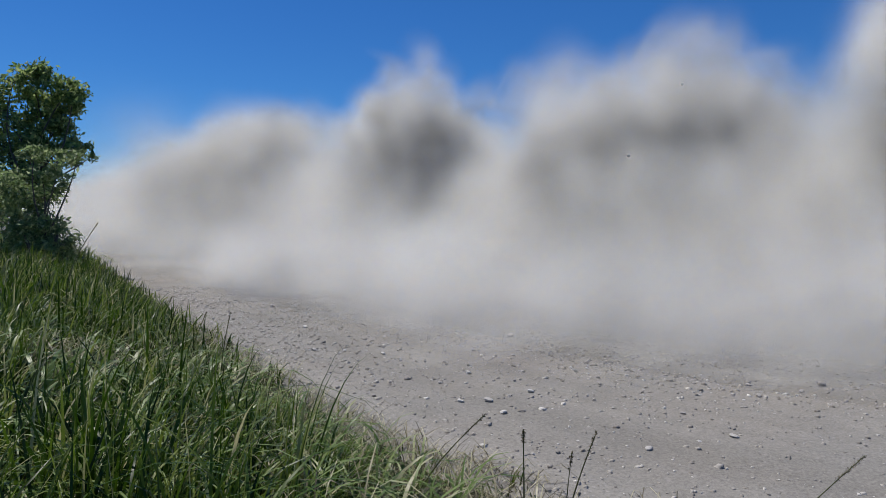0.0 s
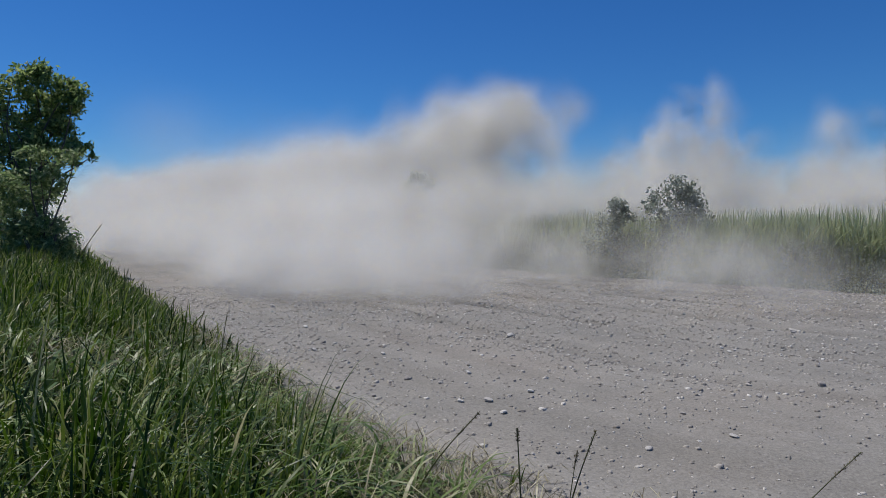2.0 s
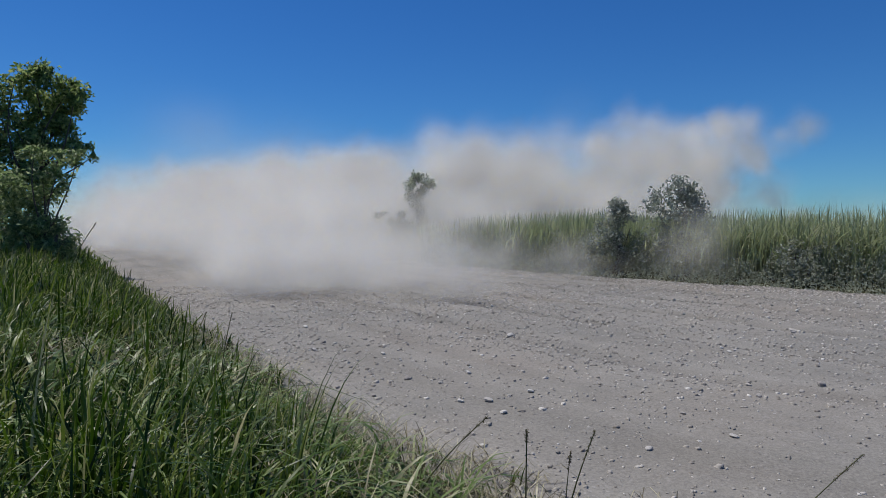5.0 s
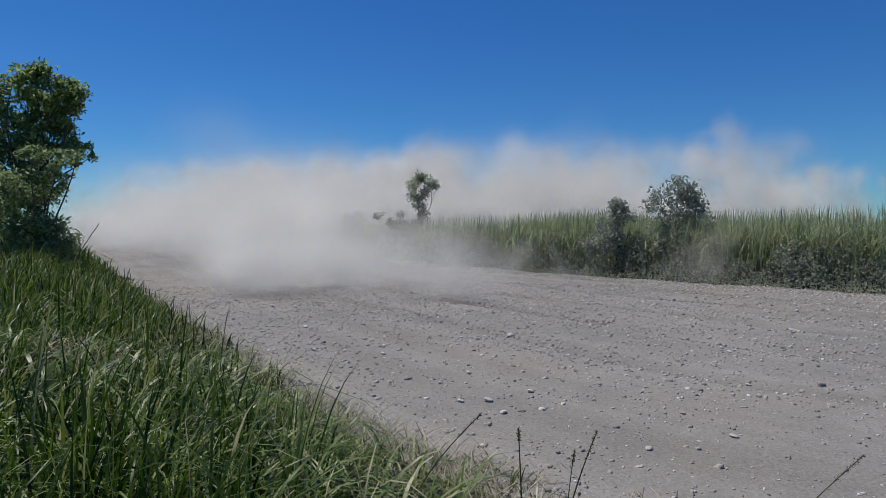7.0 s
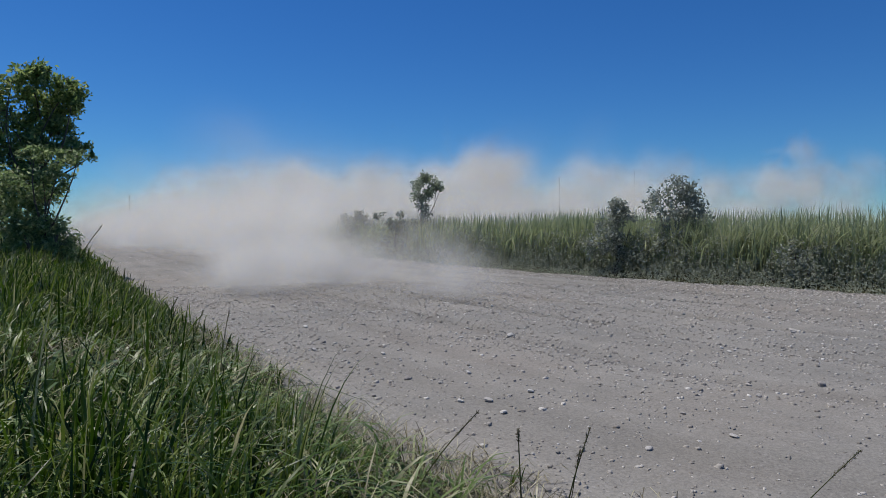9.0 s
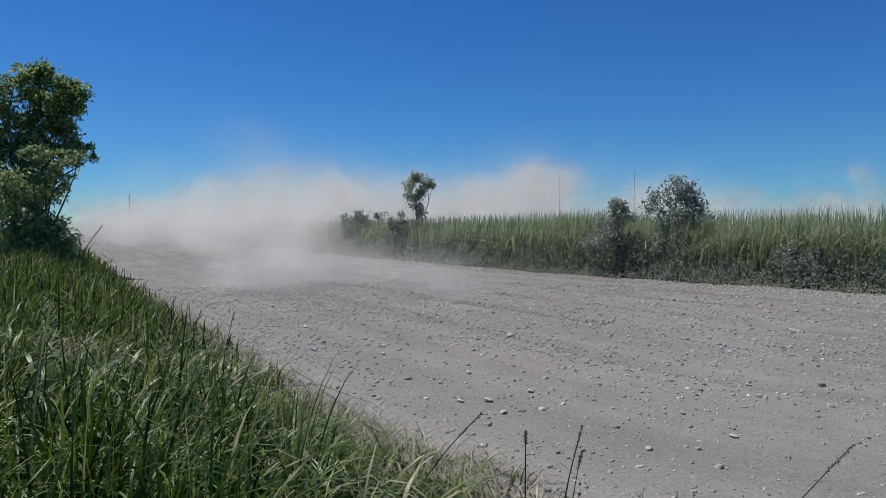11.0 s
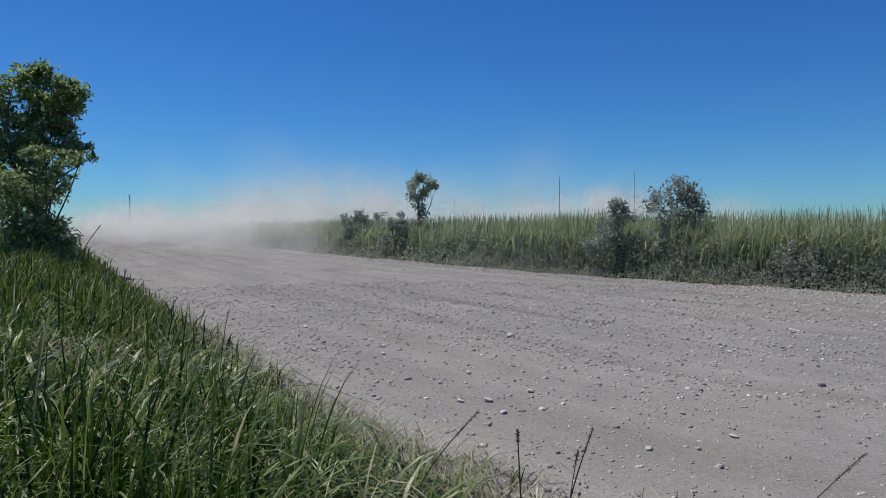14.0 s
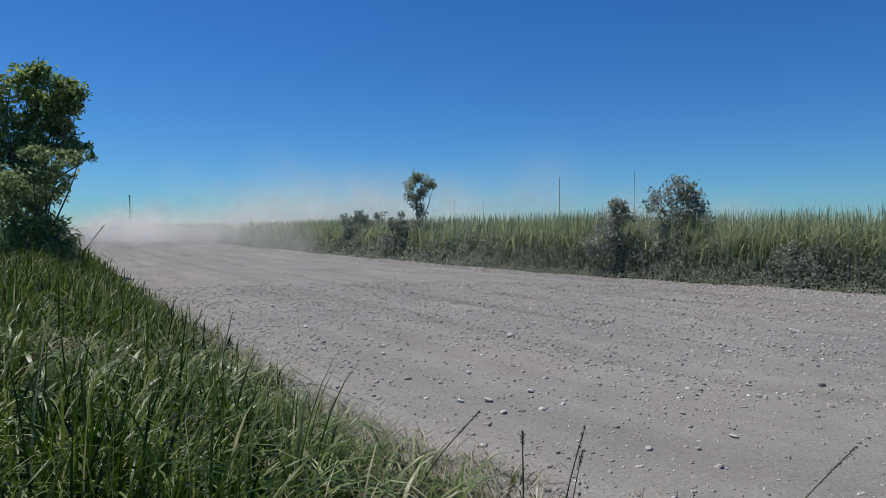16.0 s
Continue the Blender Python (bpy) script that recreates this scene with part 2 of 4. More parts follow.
# ================= plan of the road =================
ALONG = np.array([-0.529, 0.849])
near_edge = np.array([(60, -48), (26, -19.5), (12, -7), (4, 0.1), (1.4, 2.3), (0.34, 3.2), (-0.52, 4.1), (-1.4, 5.5), (-2.9, 7.9), (-8.2, 16.4), (-24, 41.8), (-156, 253.6), (-420, 677)], float)
far_edge = np.array([(75, -53), (40, -18), (25, -3), (15, 6.6), (9.05, 12.6), (4.9, 16.9), (1.3, 21.4), (-1.8, 26), (-5.2, 31.2), (-13.8, 44.8), (-30, 70.8), (-162, 282.6), (-430, 712)], float)


def smooth_line(p, rounds=2):
    for _ in range(rounds):
        a, b = p[:-1] * 0.75 + p[1:] * 0.25, p[:-1] * 0.25 + p[1:] * 0.75
        p = np.concatenate([p[:1], np.stack([a, b], 1).reshape(-1, 2), p[-1:]])
    return p


NEAR, FAR = smooth_line(near_edge), smooth_line(far_edge)


def off_line(line, xy):
    """Signed distance from a line that runs away from the camera: positive on its left (the camera's) side."""
    best, sign = np.full(len(xy), 1e9), np.ones(len(xy))
    for a, b in zip(line[:-1], line[1:]):
        d = b - a
        t = np.clip(((xy - a) @ d) / (d @ d), 0, 1)
        r = xy - (a + t[:, None] * d)
        dist = np.hypot(r[:, 0], r[:, 1])
        closer = dist < best - 1e-9
        best = np.where(closer, dist, best)
        sign = np.where(closer, np.sign(d[0] * (xy[:, 1] - a[1]) - d[1] * (xy[:, 0] - a[0])), sign)
    return best * sign


def wobble(xy, scale, seed=0.0):
    x, y = xy[:, 0] / scale + seed, xy[:, 1] / scale - seed
    return (np.sin(x * 1.7 + 1.3 * np.sin(y * 1.1)) + np.sin(y * 2.3 + 1.7 * np.sin(x * 0.9 + 2)) + 0.5 * np.sin(3.1 * x - 2.7 * y)) / 2.5


def ease(x):
    x = np.clip(x, 0, 1)
    return x * x * (3 - 2 * x)


def ground_height(xy):
    """Height of the earth: a grassy bank on the camera's side, the road bed, a slight bank under the field."""
    e, f = off_line(NEAR, xy), -off_line(FAR, xy)
    bank = 0.52 * ease((e - 0.05) / 2.2) * np.where(e > 0, 1, 0) + 0.05 * wobble(xy, 0.9) * ease(e / 1.2) * (e < 40)
    field = 0.25 * ease((f - 0.1) / 1.8) * np.where(f > 0, 1, 0)
    bed = np.where((e < 0.02) & (f < 0.02), -0.12 * ease(np.minimum(-e, -f) / 0.5 + 0.1), 0.0)
    return bank + field + bed


def build_ground():
    g = np.sinh(np.linspace(-7.6, 7.6, 300)) * 1.9
    X, Y = np.meshgrid(g - 1.5, g + 9.0)
    xy = np.stack([X.ravel(), Y.ravel()], 1)
    z = ground_height(xy)
    n = len(g)
    i = (np.arange(n - 1)[:, None] * n + np.arange(n - 1)[None]).ravel()
    ob = new("ground", quads("ground", np.column_stack([xy, z]), np.stack([i, i + 1, i + n + 1, i + n], 1), EARTH, None, True))
    return tagged(ob, "dark grassy earth of the verge and the fields", "ground", kind="structure")


def resample(line, s):
    d = np.concatenate([[0], np.cumsum(np.hypot(*np.diff(line, axis=0).T))])
    return np.stack([np.interp(s, d, line[:, 0]), np.interp(s, d, line[:, 1])], 1)


RUTS = ((0.27, 0.014, 0.035), (0.41, 0.012, 0.05), (0.55, 0.013, 0.06), (0.70, 0.012, 0.05), (0.83, 0.014, 0.035))


def road_relief(xy, u):
    """Height of the road surface; u runs from 0 at the verge to 1 at the field."""
    z = 0.012 * wobble(xy, 0.45) + 0.012 * wobble(xy, 0.17, 5) + 0.02 * wobble(xy, 2.1, 9)
    for c, w, depth in RUTS:
        z -= depth * np.exp(-((u - c - 0.008 * wobble(xy, 4.0, c * 10)) / w) ** 2)
    z += 0.03 * np.exp(-((u - 0.975) / 0.025) ** 2) * (1 + 0.4 * wobble(xy, 0.8, 3))   # loose windrow by the field
    return z - 0.10 * ease((-0.0 - u) / 0.015) - 0.10 * ease((u - 1.0) / 0.012)


def road_share(xy):
    e, f = off_line(NEAR, xy), off_line(FAR, xy)
    return -e / (f - e + 1e-6)


def build_road():
    near_at = np.concatenate([np.linspace(0, 60, 30)[:-1], np.linspace(60, 110, 420), np.linspace(110, 850, 160)[1:]])
    dn = np.hypot(*np.diff(NEAR, axis=0).T).sum()
    df = np.hypot(*np.diff(FAR, axis=0).T).sum()
    A = resample(NEAR, near_at / 850 * dn)
    # match each near point with the far point that lies square across the road
    far_all = resample(FAR, np.linspace(0, df, 4000))
    T = np.gradient(A, axis=0)
    T /= np.linalg.norm(T, axis=1)[:, None]
    idx = np.array([np.argmin(np.abs((far_all - a) @ t) + 0.02 * np.linalg.norm(far_all - a, axis=1)) for a, t in zip(A, T)])
    idx = np.maximum.accumulate(idx)
    k = np.ones(41) / 41
    B = np.stack([np.convolve(np.pad(far_all[idx][:, c], 20, mode="edge"), k, "valid") for c in (0, 1)], 1)
    m = 110
    u = np.linspace(-0.015, 1.012, m)
    P = A[:, None] * (1 - u[None, :, None]) + B[:, None] * u[None, :, None]
    xy = P.reshape(-1, 2)
    uu = np.tile(u, len(A))
    z = road_relief(xy, uu)
    i = (np.arange(len(A) - 1)[:, None] * m + np.arange(m - 1)[None]).ravel()
    faces = np.stack([i, i + 1, i + m + 1, i + m], 1)
    uv = np.column_stack([uu * 11.0, np.repeat(near_at, m)])[faces.ravel()]
    ob = new("road", quads("road", np.column_stack([xy, z]), faces, ROAD, uv, True))
    return tagged(ob, "wide dry grey gravel road with faint tyre ruts", "road", kind="structure")


build_ground()
build_road()


# ================= vegetation =================
def scatter(n, x0, x1, y0, y1):
    return np.stack([rng.uniform(x0, x1, n), rng.uniform(y0, y1, n)], 1)


def near_far(n, r0, r1, a0, a1, power=1.0):
    """Points in a fan round the camera, thinning out with distance."""
    r = r0 + (r1 - r0) * rng.uniform(0, 1, n) ** power
    a = np.radians(rng.uniform(a0, a1, n))
    return np.stack([np.sin(a) * r, np.cos(a) * r], 1)


def with_z(xy, dz=0.0):
    return np.column_stack([xy, ground_height(xy) + dz])


WIND = math.atan2(0.53, 0.85)


HEAPS = ((-2.25, 3.75, 0.32), (-0.69, 4.15, 0.22), (-0.25, 3.8, 0.2), (-1.0, 4.75, 0.2), (-0.45, 3.9, 0.16))


def build_verge_grass():
    """Tufts of arching blades: fine-grained near the camera, coarser far along the verge."""
    specs = [(1750, near_far(1750, 0.8, 6.5, -75, 60, 0.9), 13, 0.41, 0.0165, 6, 0.05),
             (420, near_far(420, 1.5, 6.0, -70, 0, 0.9), 4, 0.55, 0.013, 7, 0.05),
             (2600, near_far(2600, 6, 24, -62, -14, 1.1), 15, 0.46, 0.020, 4, 0.09),
             (1500, near_far(1500, 20, 90, -52, -26, 1.2), 14, 0.60, 0.06, 3, 0.3),
             (700, near_far(700, 1.0, 12, 60, 285, 1.0), 12, 0.38, 0.02, 3, 0.1)]
    for count, centre, per, h, w, segs, spread in specs:
        m = len(centre)
        size = rng.uniform(0.5, 1.4, m)
        tilt = WIND + rng.normal(0, 1.2, m)
        xy = np.repeat(centre, per, 0) + rng.normal(size=(m * per, 2)) * spread
        size, tilt = np.repeat(size, per), np.repeat(tilt, per)
        e = off_line(NEAR, xy)
        ok = (e > (0.75 if per == 4 else 0.02) + 0.22 * wobble(xy, 0.35)) & (e < 30) & (wobble(xy, 0.42, 7) > -0.34) & (np.hypot(xy[:, 0], xy[:, 1]) > 0.7)
        ok &= (rng.uniform(0, 1, len(xy)) < 0.35 + 0.65 * ease((e - 0.1) / 0.5))
        xy, size, tilt, e = xy[ok], size[ok], tilt[ok], e[ok]
        n = len(xy)
        past = ease((xy[:, 1] - 3.6) / 1.2)   # the edge grows taller away from the trodden corner
        tall = np.clip(0.16 + 0.30 * past + (0.86 - 0.25 * past) * ease((e - 0.1) / (1.25 - 0.5 * past)) + 0.24 * wobble(xy, 0.7, 2), 0.12, 2)
        height = np.minimum(h * tall * size * rng.uniform(0.55, 1.35, n), h * 1.45)
        height *= np.where((xy[:, 0] > -0.45) & (xy[:, 1] > 0.4) & (xy[:, 1] < 2.6), 0.42, 1.0)
        for px, py, pr in HEAPS:
            height *= np.where(np.hypot(xy[:, 0] - px, xy[:, 1] - py) < pr, 0.4, 1.0)
        flop = rng.uniform(0, 1, n) ** 0.85
        fine = np.clip(np.hypot(xy[:, 0], xy[:, 1]) / 2.6, 0.42, 1.0)
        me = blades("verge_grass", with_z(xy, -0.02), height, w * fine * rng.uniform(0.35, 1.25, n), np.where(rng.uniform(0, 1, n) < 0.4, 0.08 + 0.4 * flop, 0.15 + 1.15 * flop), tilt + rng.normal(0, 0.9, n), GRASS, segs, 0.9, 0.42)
        tagged(new("verge_grass", me), "tall green roadside grass with dry blades", "grass", kind="stuff")
        # fine undergrowth between the tufts
        if per == 4:
            continue
        xy = near_far(m * 4, 0.8 if h < 0.42 else 6, 6.5 if h < 0.42 else 30, -75, 60 if h < 0.42 else -14, 1.0)
        e = off_line(NEAR, xy)
        xy = xy[(e > 0.0 + 0.2 * wobble(xy, 0.3, 4)) & (e < 15)]
        n = len(xy)
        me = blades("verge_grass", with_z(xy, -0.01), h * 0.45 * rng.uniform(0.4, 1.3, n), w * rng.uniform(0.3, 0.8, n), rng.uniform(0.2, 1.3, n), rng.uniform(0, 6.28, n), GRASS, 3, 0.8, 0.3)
        tagged(new("verge_grass", me), "low green undergrowth on the grassy verge", "grass", kind="stuff")
    xy = near_far(42000, 1.6, 9, -50, 22, 1.0)
    e = off_line(NEAR, xy)
    ok = (np.abs(e - 0.16) < 0.36 + 0.18 * wobble(xy, 0.4)) & (rng.uniform(0, 1, len(xy)) < 0.35 + 0.75 * wobble(xy, 0.28, 4))
    patch = np.zeros(len(xy), bool)
    for px, py, pr in HEAPS:
        patch |= np.hypot(xy[:, 0] - px, xy[:, 1] - py) < pr * (1 + 0.4 * wobble(xy, 0.15))
    patch = patch | ((rng.uniform(0, 1, len(xy)) < 0.10) & (e > 0.3) & (e < 1.5))
    xy = xy[ok | patch]
    n = len(xy)
    lift = 0.02 + (0.05 + 0.13 * (off_line(NEAR, xy) > 0.45)) * rng.uniform(0, 1, n)
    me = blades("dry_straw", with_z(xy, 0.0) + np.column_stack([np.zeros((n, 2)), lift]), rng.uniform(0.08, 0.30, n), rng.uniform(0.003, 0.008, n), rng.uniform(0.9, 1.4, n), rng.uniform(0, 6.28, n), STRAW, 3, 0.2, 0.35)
    tagged(new("dry_straw", me), "pale cut straw lying along the road edge", "straw", kind="stuff")


def strip_points(n, f0, f1, lo, hi, power=1.0):
    """Points in a strip beside the field edge of the road: f0 to f1 metres in from it, lo to hi metres along it."""
    line = resample(FAR, np.linspace(0, 900, 6000))
    start = np.argmin(np.abs(line[:, 0] - 25.0))
    step = 900 / 5999
    s = lo + (hi - lo) * rng.uniform(0, 1, n) ** power
    i = np.clip(start + s / step, 1, len(line) - 2)
    j = i.astype(int)
    t = line[j + 1] - line[j - 1]
    t /= np.linalg.norm(t, axis=1)[:, None]
    nrm = np.stack([t[:, 1], -t[:, 0]], 1)
    return line[j] + (i - j)[:, None] * step * t + nrm * rng.uniform(f0, f1, n)[:, None]


def build_cane():
    for lo, hi, n, w, f1, segs in ((-8, 34, 46000, 0.034, 4.6, 5), (30, 62, 18000, 0.06, 6.0, 4), (55, 300, 20000, 0.16, 14.0, 3), (-40, 200, 9000, 0.22, 60.0, 3)):
        xy = strip_points(n, 0.75 if f1 < 30 else 5.0, f1, lo, hi, 1.0 if hi < 100 else 1.5)
        n = len(xy)
        h = (1.74 + 0.10 * wobble(xy, 2.2) + 0.06 * wobble(xy, 0.5, 3)) * np.where(rng.uniform(0, 1, n) < 0.05, 1.06, 1.0) * rng.uniform(0.58, 1.08, n) ** 0.6
        me = blades("cane", with_z(xy), h, w * rng.uniform(0.5, 1.4, n), 0.05 + 0.9 * rng.uniform(0, 1, n) ** 1.3, WIND + rng.normal(0, 1.2, n), CANE, segs, 1.5, 0.35)
        tagged(new("cane_field", me), "pale green sugar cane standing in a dense field", "cane", kind="stuff")


def build_weeds():
    for lo, hi, n, size in ((-8, 36, 88000, 0.06), (34, 75, 20000, 0.115), (70, 260, 7000, 0.35)):
        xy = strip_points(n, -0.12, 1.7, lo, hi)
        f = -off_line(FAR, xy)
        top = (0.14 + 0.85 * ease((f + 0.1) / 1.0)) * (1 + 0.55 * wobble(xy, 0.7) + 0.4 * wobble(xy, 0.25, 6))
        z = ground_height(xy) + np.clip(top, 0.06, 1.2) * rng.uniform(0, 1, n) ** 0.7
        tagged(new("roadside_weeds", leaves("weeds", np.column_stack([xy, z]), np.full(n, size), WEED, 0.55, 0.0)), "dusty grey-green weeds along the field edge", "weeds", kind="stuff")


def limb(a, b, r0, r1, sag=0.1, k=6):
    a, b = np.array(a, float), np.array(b, float)
    side = rng.normal(size=3) * sag * np.linalg.norm(b - a)
    return [(*(a + (b - a) * t + side * math.sin(math.pi * t)), r0 + (r1 - r0) * t) for t in np.linspace(0, 1, k)]


def build_tree(name, at, label, category, trunk_top, lobes, leaf, size, material, group="", stems=1, trunk_r=0.12, slim=0.5):
    """A tree or bush: trunk and limbs that reach into lobes (x, y, z, radius, leaves), all relative to its foot."""
    z = float(ground_height(np.array([at], float))[0])
    tree = new(name)
    tree.matrix_basis = pose(at[0], at[1], z - 0.02)
    paths, pts = [], []
    fork = np.array(trunk_top, float)
    for s in range(stems):
        foot = rng.normal(size=3) * (0.0 if stems == 1 else 0.12)
        foot[2] = 0
        paths.append(limb(foot, fork + rng.normal(size=3) * (0 if stems == 1 else 0.2), trunk_r, trunk_r * 0.6, 0.05))
    for x, y, lz, r, n in lobes:
        c = np.array([x, y, lz])
        paths.append(limb(fork * rng.uniform(0.6, 1.0), c, trunk_r * 0.55, trunk_r * 0.14, 0.08))
        for _ in range(max(5, int(n / 60))):
            d = rng.normal(size=3)
            d *= r * rng.uniform(0.45, 1.05) / np.linalg.norm(d)
            tip = c + d * np.array([1, 1, 0.85])
            paths.append(limb(c + d * 0.1, tip, trunk_r * 0.16, trunk_r * 0.04, 0.1, 4))
            m = int(n / max(5, int(n / 60)))
            pts.append(tip + np.clip(rng.normal(size=(m, 3)), -1.5, 1.5) * r * rng.uniform(0.14, 0.26) * (1.0 if r > 0.55 else 1.35))
    part("trunk", tubes("trunk", paths, BARK), tree)
    part("crown", leaves("crown", np.concatenate(pts), np.full(sum(map(len, pts)), leaf), material, slim), tree)
    return tagged(tree, label, category, group)


def build_woody():
    made = {}
    made["tall"] = build_tree("tree", (-11.65, 18.0), "tall leafy green tree behind the grassy verge", "tree", (0.08, 0, 2.15),
        [(0.65, -0.24, 5.11, 0.4, 719), (0.17, -0.24, 5.08, 0.4, 629), (-0.31, -0.24, 4.92, 0.43, 233), (-0.79, -0.24, 4.71, 0.45, 197), (1.07, 0.0, 4.76, 0.36, 584), (0.85, 0.24, 4.34, 0.43, 809), (1.26, -0.12, 4.4, 0.22, 233), (0.36, 0.24, 4.15, 0.43, 539), (-0.47, -0.24, 4.15, 0.54, 233), (-0.95, -0.24, 3.91, 0.54, 215), (0.72, 0.12, 3.79, 0.32, 449), (0.01, -0.24, 3.46, 0.49, 629), (0.49, -0.24, 3.25, 0.4, 539), (-0.63, -0.24, 3.15, 0.45, 377), (1.01, 0.24, 3.38, 0.29, 269), (1.26, -0.12, 3.15, 0.22, 152), (1.46, -0.24, 2.99, 0.16, 71), (0.93, 0.24, 2.8, 0.23, 170), (0.62, -0.12, 2.51, 0.22, 152), (-0.28, 0.24, 2.67, 0.5, 719), (0.17, -0.24, 2.19, 0.43, 629), (-0.79, -0.24, 2.38, 0.54, 629), (-1.52, -0.24, 4.31, 0.9, 629), (-1.52, -0.24, 2.86, 0.9, 809), (-0.63, -0.24, 1.74, 0.72, 809), (0.11, 0.2, 4.5, 0.4, 434), (-0.15, 0.2, 3.89, 0.4, 372), (0.46, 0.2, 3.7, 0.32, 310), (-0.71, 0.2, 4.31, 0.43, 260), (-0.23, 0.2, 4.55, 0.36, 260), (-0.87, 0.2, 3.42, 0.5, 372), (0.89, 0.2, 4.02, 0.29, 260), (1.46, 0.2, 3.15, 0.18, 80), (1.62, 0.2, 2.93, 0.13, 37)],
        0.14, 0, TREELEAF, trunk_r=0.065)
    made["bush"] = build_tree("bush", (-9.55, 15.2), "leafy green bush with broad leaves at the foot of a tree", "bush", (0.0, 0, 0.9),
        [(0.1, 0, 0.9, 0.5, 900), (-0.5, 0.1, 1.0, 0.6, 1000), (-1.1, 0, 1.1, 0.7, 1000), (0.35, -0.1, 0.55, 0.4, 750), (-0.2, 0.1, 1.6, 0.45, 800), (-0.8, 0, 1.9, 0.55, 850), (-0.05, 0, 2.15, 0.36, 260), (0.45, 0.0, 2.5, 0.26, 240), (0.8, 0.0, 2.65, 0.2, 130), (0.45, 0.0, 2.05, 0.24, 190), (-0.2, 0, 2.75, 0.32, 300), (0.35, 0, 0.2, 0.4, 420), (-0.9, -0.1, 0.4, 0.5, 500)],
        0.125, 0, BROADLEAF, stems=4, trunk_r=0.045, slim=0.42)
    made["mid"] = build_tree("sapling", (-1.2, 28.2), "slender dusty sapling leaning in the wind", "tree", (0.15, 0, 1.7),
        [(0.12, 0, 3.4, 0.3, 300), (0.0, 0, 3.1, 0.42, 420), (0.45, 0.1, 3.15, 0.36, 330), (0.1, 0.1, 2.65, 0.4, 330), (0.5, 0, 2.6, 0.34, 260), (0.3, 0, 2.2, 0.36, 240), (0.95, 0, 3.05, 0.18, 80), (0.2, 0, 1.8, 0.3, 160)],
        0.12, 0, SAPLEAF, stems=2, trunk_r=0.04)
    made["midbush"] = build_tree("bush", (-2.0, 27.6), "low dusty bush beside a sapling", "bush", (0.0, 0, 0.7),
        [(-0.25, 0, 1.55, 0.32, 300), (-0.7, 0, 1.85, 0.24, 160), (0.2, 0, 1.75, 0.3, 240), (0.1, 0, 1.2, 0.4, 400), (0.6, 0, 1.3, 0.4, 380), (-0.3, 0, 0.7, 0.5, 420), (0.5, 0, 0.6, 0.5, 420)],
        0.11, 0, BUSHLEAF, stems=3, trunk_r=0.03)
    made["clump"] = build_tree("bush", (-4.3, 32.2), "dusty bush clump at the field edge", "bush", (0.0, 0, 0.8),
        [(-0.5, 0, 1.6, 0.45, 400), (0.0, 0, 1.75, 0.4, 400), (0.3, 0, 1.4, 0.5, 400), (0.9, 0, 1.3, 0.5, 400), (0, 0, 0.7, 0.6, 400), (-0.6, 0, 0.8, 0.5, 300)],
        0.12, 0, BUSHLEAF, stems=3, trunk_r=0.03)
    made["big"] = build_tree("bush", (6.45, 17.5), "large round bush with pale dusty leaves", "bush", (0.0, 0, 1.1),
        [(0.0, 0, 2.25, 0.4, 540), (-0.4, 0.1, 2.05, 0.34, 360), (0.42, 0, 2.1, 0.38, 456), (0.68, 0, 1.75, 0.32, 336), (-0.66, 0, 1.75, 0.3, 252), (0.1, -0.2, 1.6, 0.5, 600), (-0.35, -0.1, 1.3, 0.5, 540), (0.55, -0.1, 1.2, 0.5, 540), (-0.3, -0.2, 0.8, 0.6, 540), (0.5, -0.2, 0.7, 0.55, 480), (0.0, -0.4, 0.4, 0.6, 420)],
        0.095, 0, BUSHLEAF, stems=4, trunk_r=0.03)
    made["dark"] = build_tree("bush", (4.95, 17.9), "dark dense dusty bush in the hedge", "bush", (0.0, 0, 0.9),
        [(-0.05, 0, 1.95, 0.24, 420), (0.2, 0, 1.65, 0.32, 560), (-0.25, 0, 1.45, 0.36, 560), (-0.5, -0.2, 0.9, 0.45, 700), (0.1, -0.1, 0.9, 0.45, 600), (0.6, -0.1, 0.7, 0.45, 500)],
        0.095, 0, BUSHLEAF, stems=4, trunk_r=0.025)
    made["right"] = build_tree("bush", (8.3, 14.5), "small dark weed bush by the road", "bush", (0.0, 0, 0.5),
        [(0.0, 0, 0.9, 0.3, 330), (-0.3, 0, 0.6, 0.3, 300), (0.35, 0, 0.6, 0.32, 330), (0, -0.1, 0.3, 0.4, 330)],
        0.08, 0, BUSHLEAF, stems=3, trunk_r=0.02)
    return made


build_verge_grass()
build_cane()
build_weeds()
WOODY = build_woody()


# ================= poles far off =================
def build_pole(at, height, r):
    pole = new("utility_pole")
    pole.matrix_basis = pose(at[0], at[1], float(ground_height(np.array([at], float))[0]) - 0.05)
    part("post", tubes("post", [[(0, 0, 0, r), (0.02, 0, height * 0.5, r * 0.9), (0.0, 0, height, r * 0.75)]], BARK, 8), pole)
    part("crossarm", tubes("crossarm", [[(-0.45 * r * 5, 0, height - 0.4, r * 0.35), (0.45 * r * 5, 0, height - 0.4, r * 0.35)]], BARK, 6), pole)
    return tagged(pole, "thin dark wooden pole far off in the field", "pole", "poles")


build_pole((11.0, 60.0), 5.9, 0.03)
build_pole((18.1, 60.0), 6.5, 0.016)
build_pole((2.2, 120.0), 6.2, 0.05)
build_pole((7.6, 120.0), 5.8, 0.05)
build_pole((-59.3, 120.0), 7.4, 0.10)


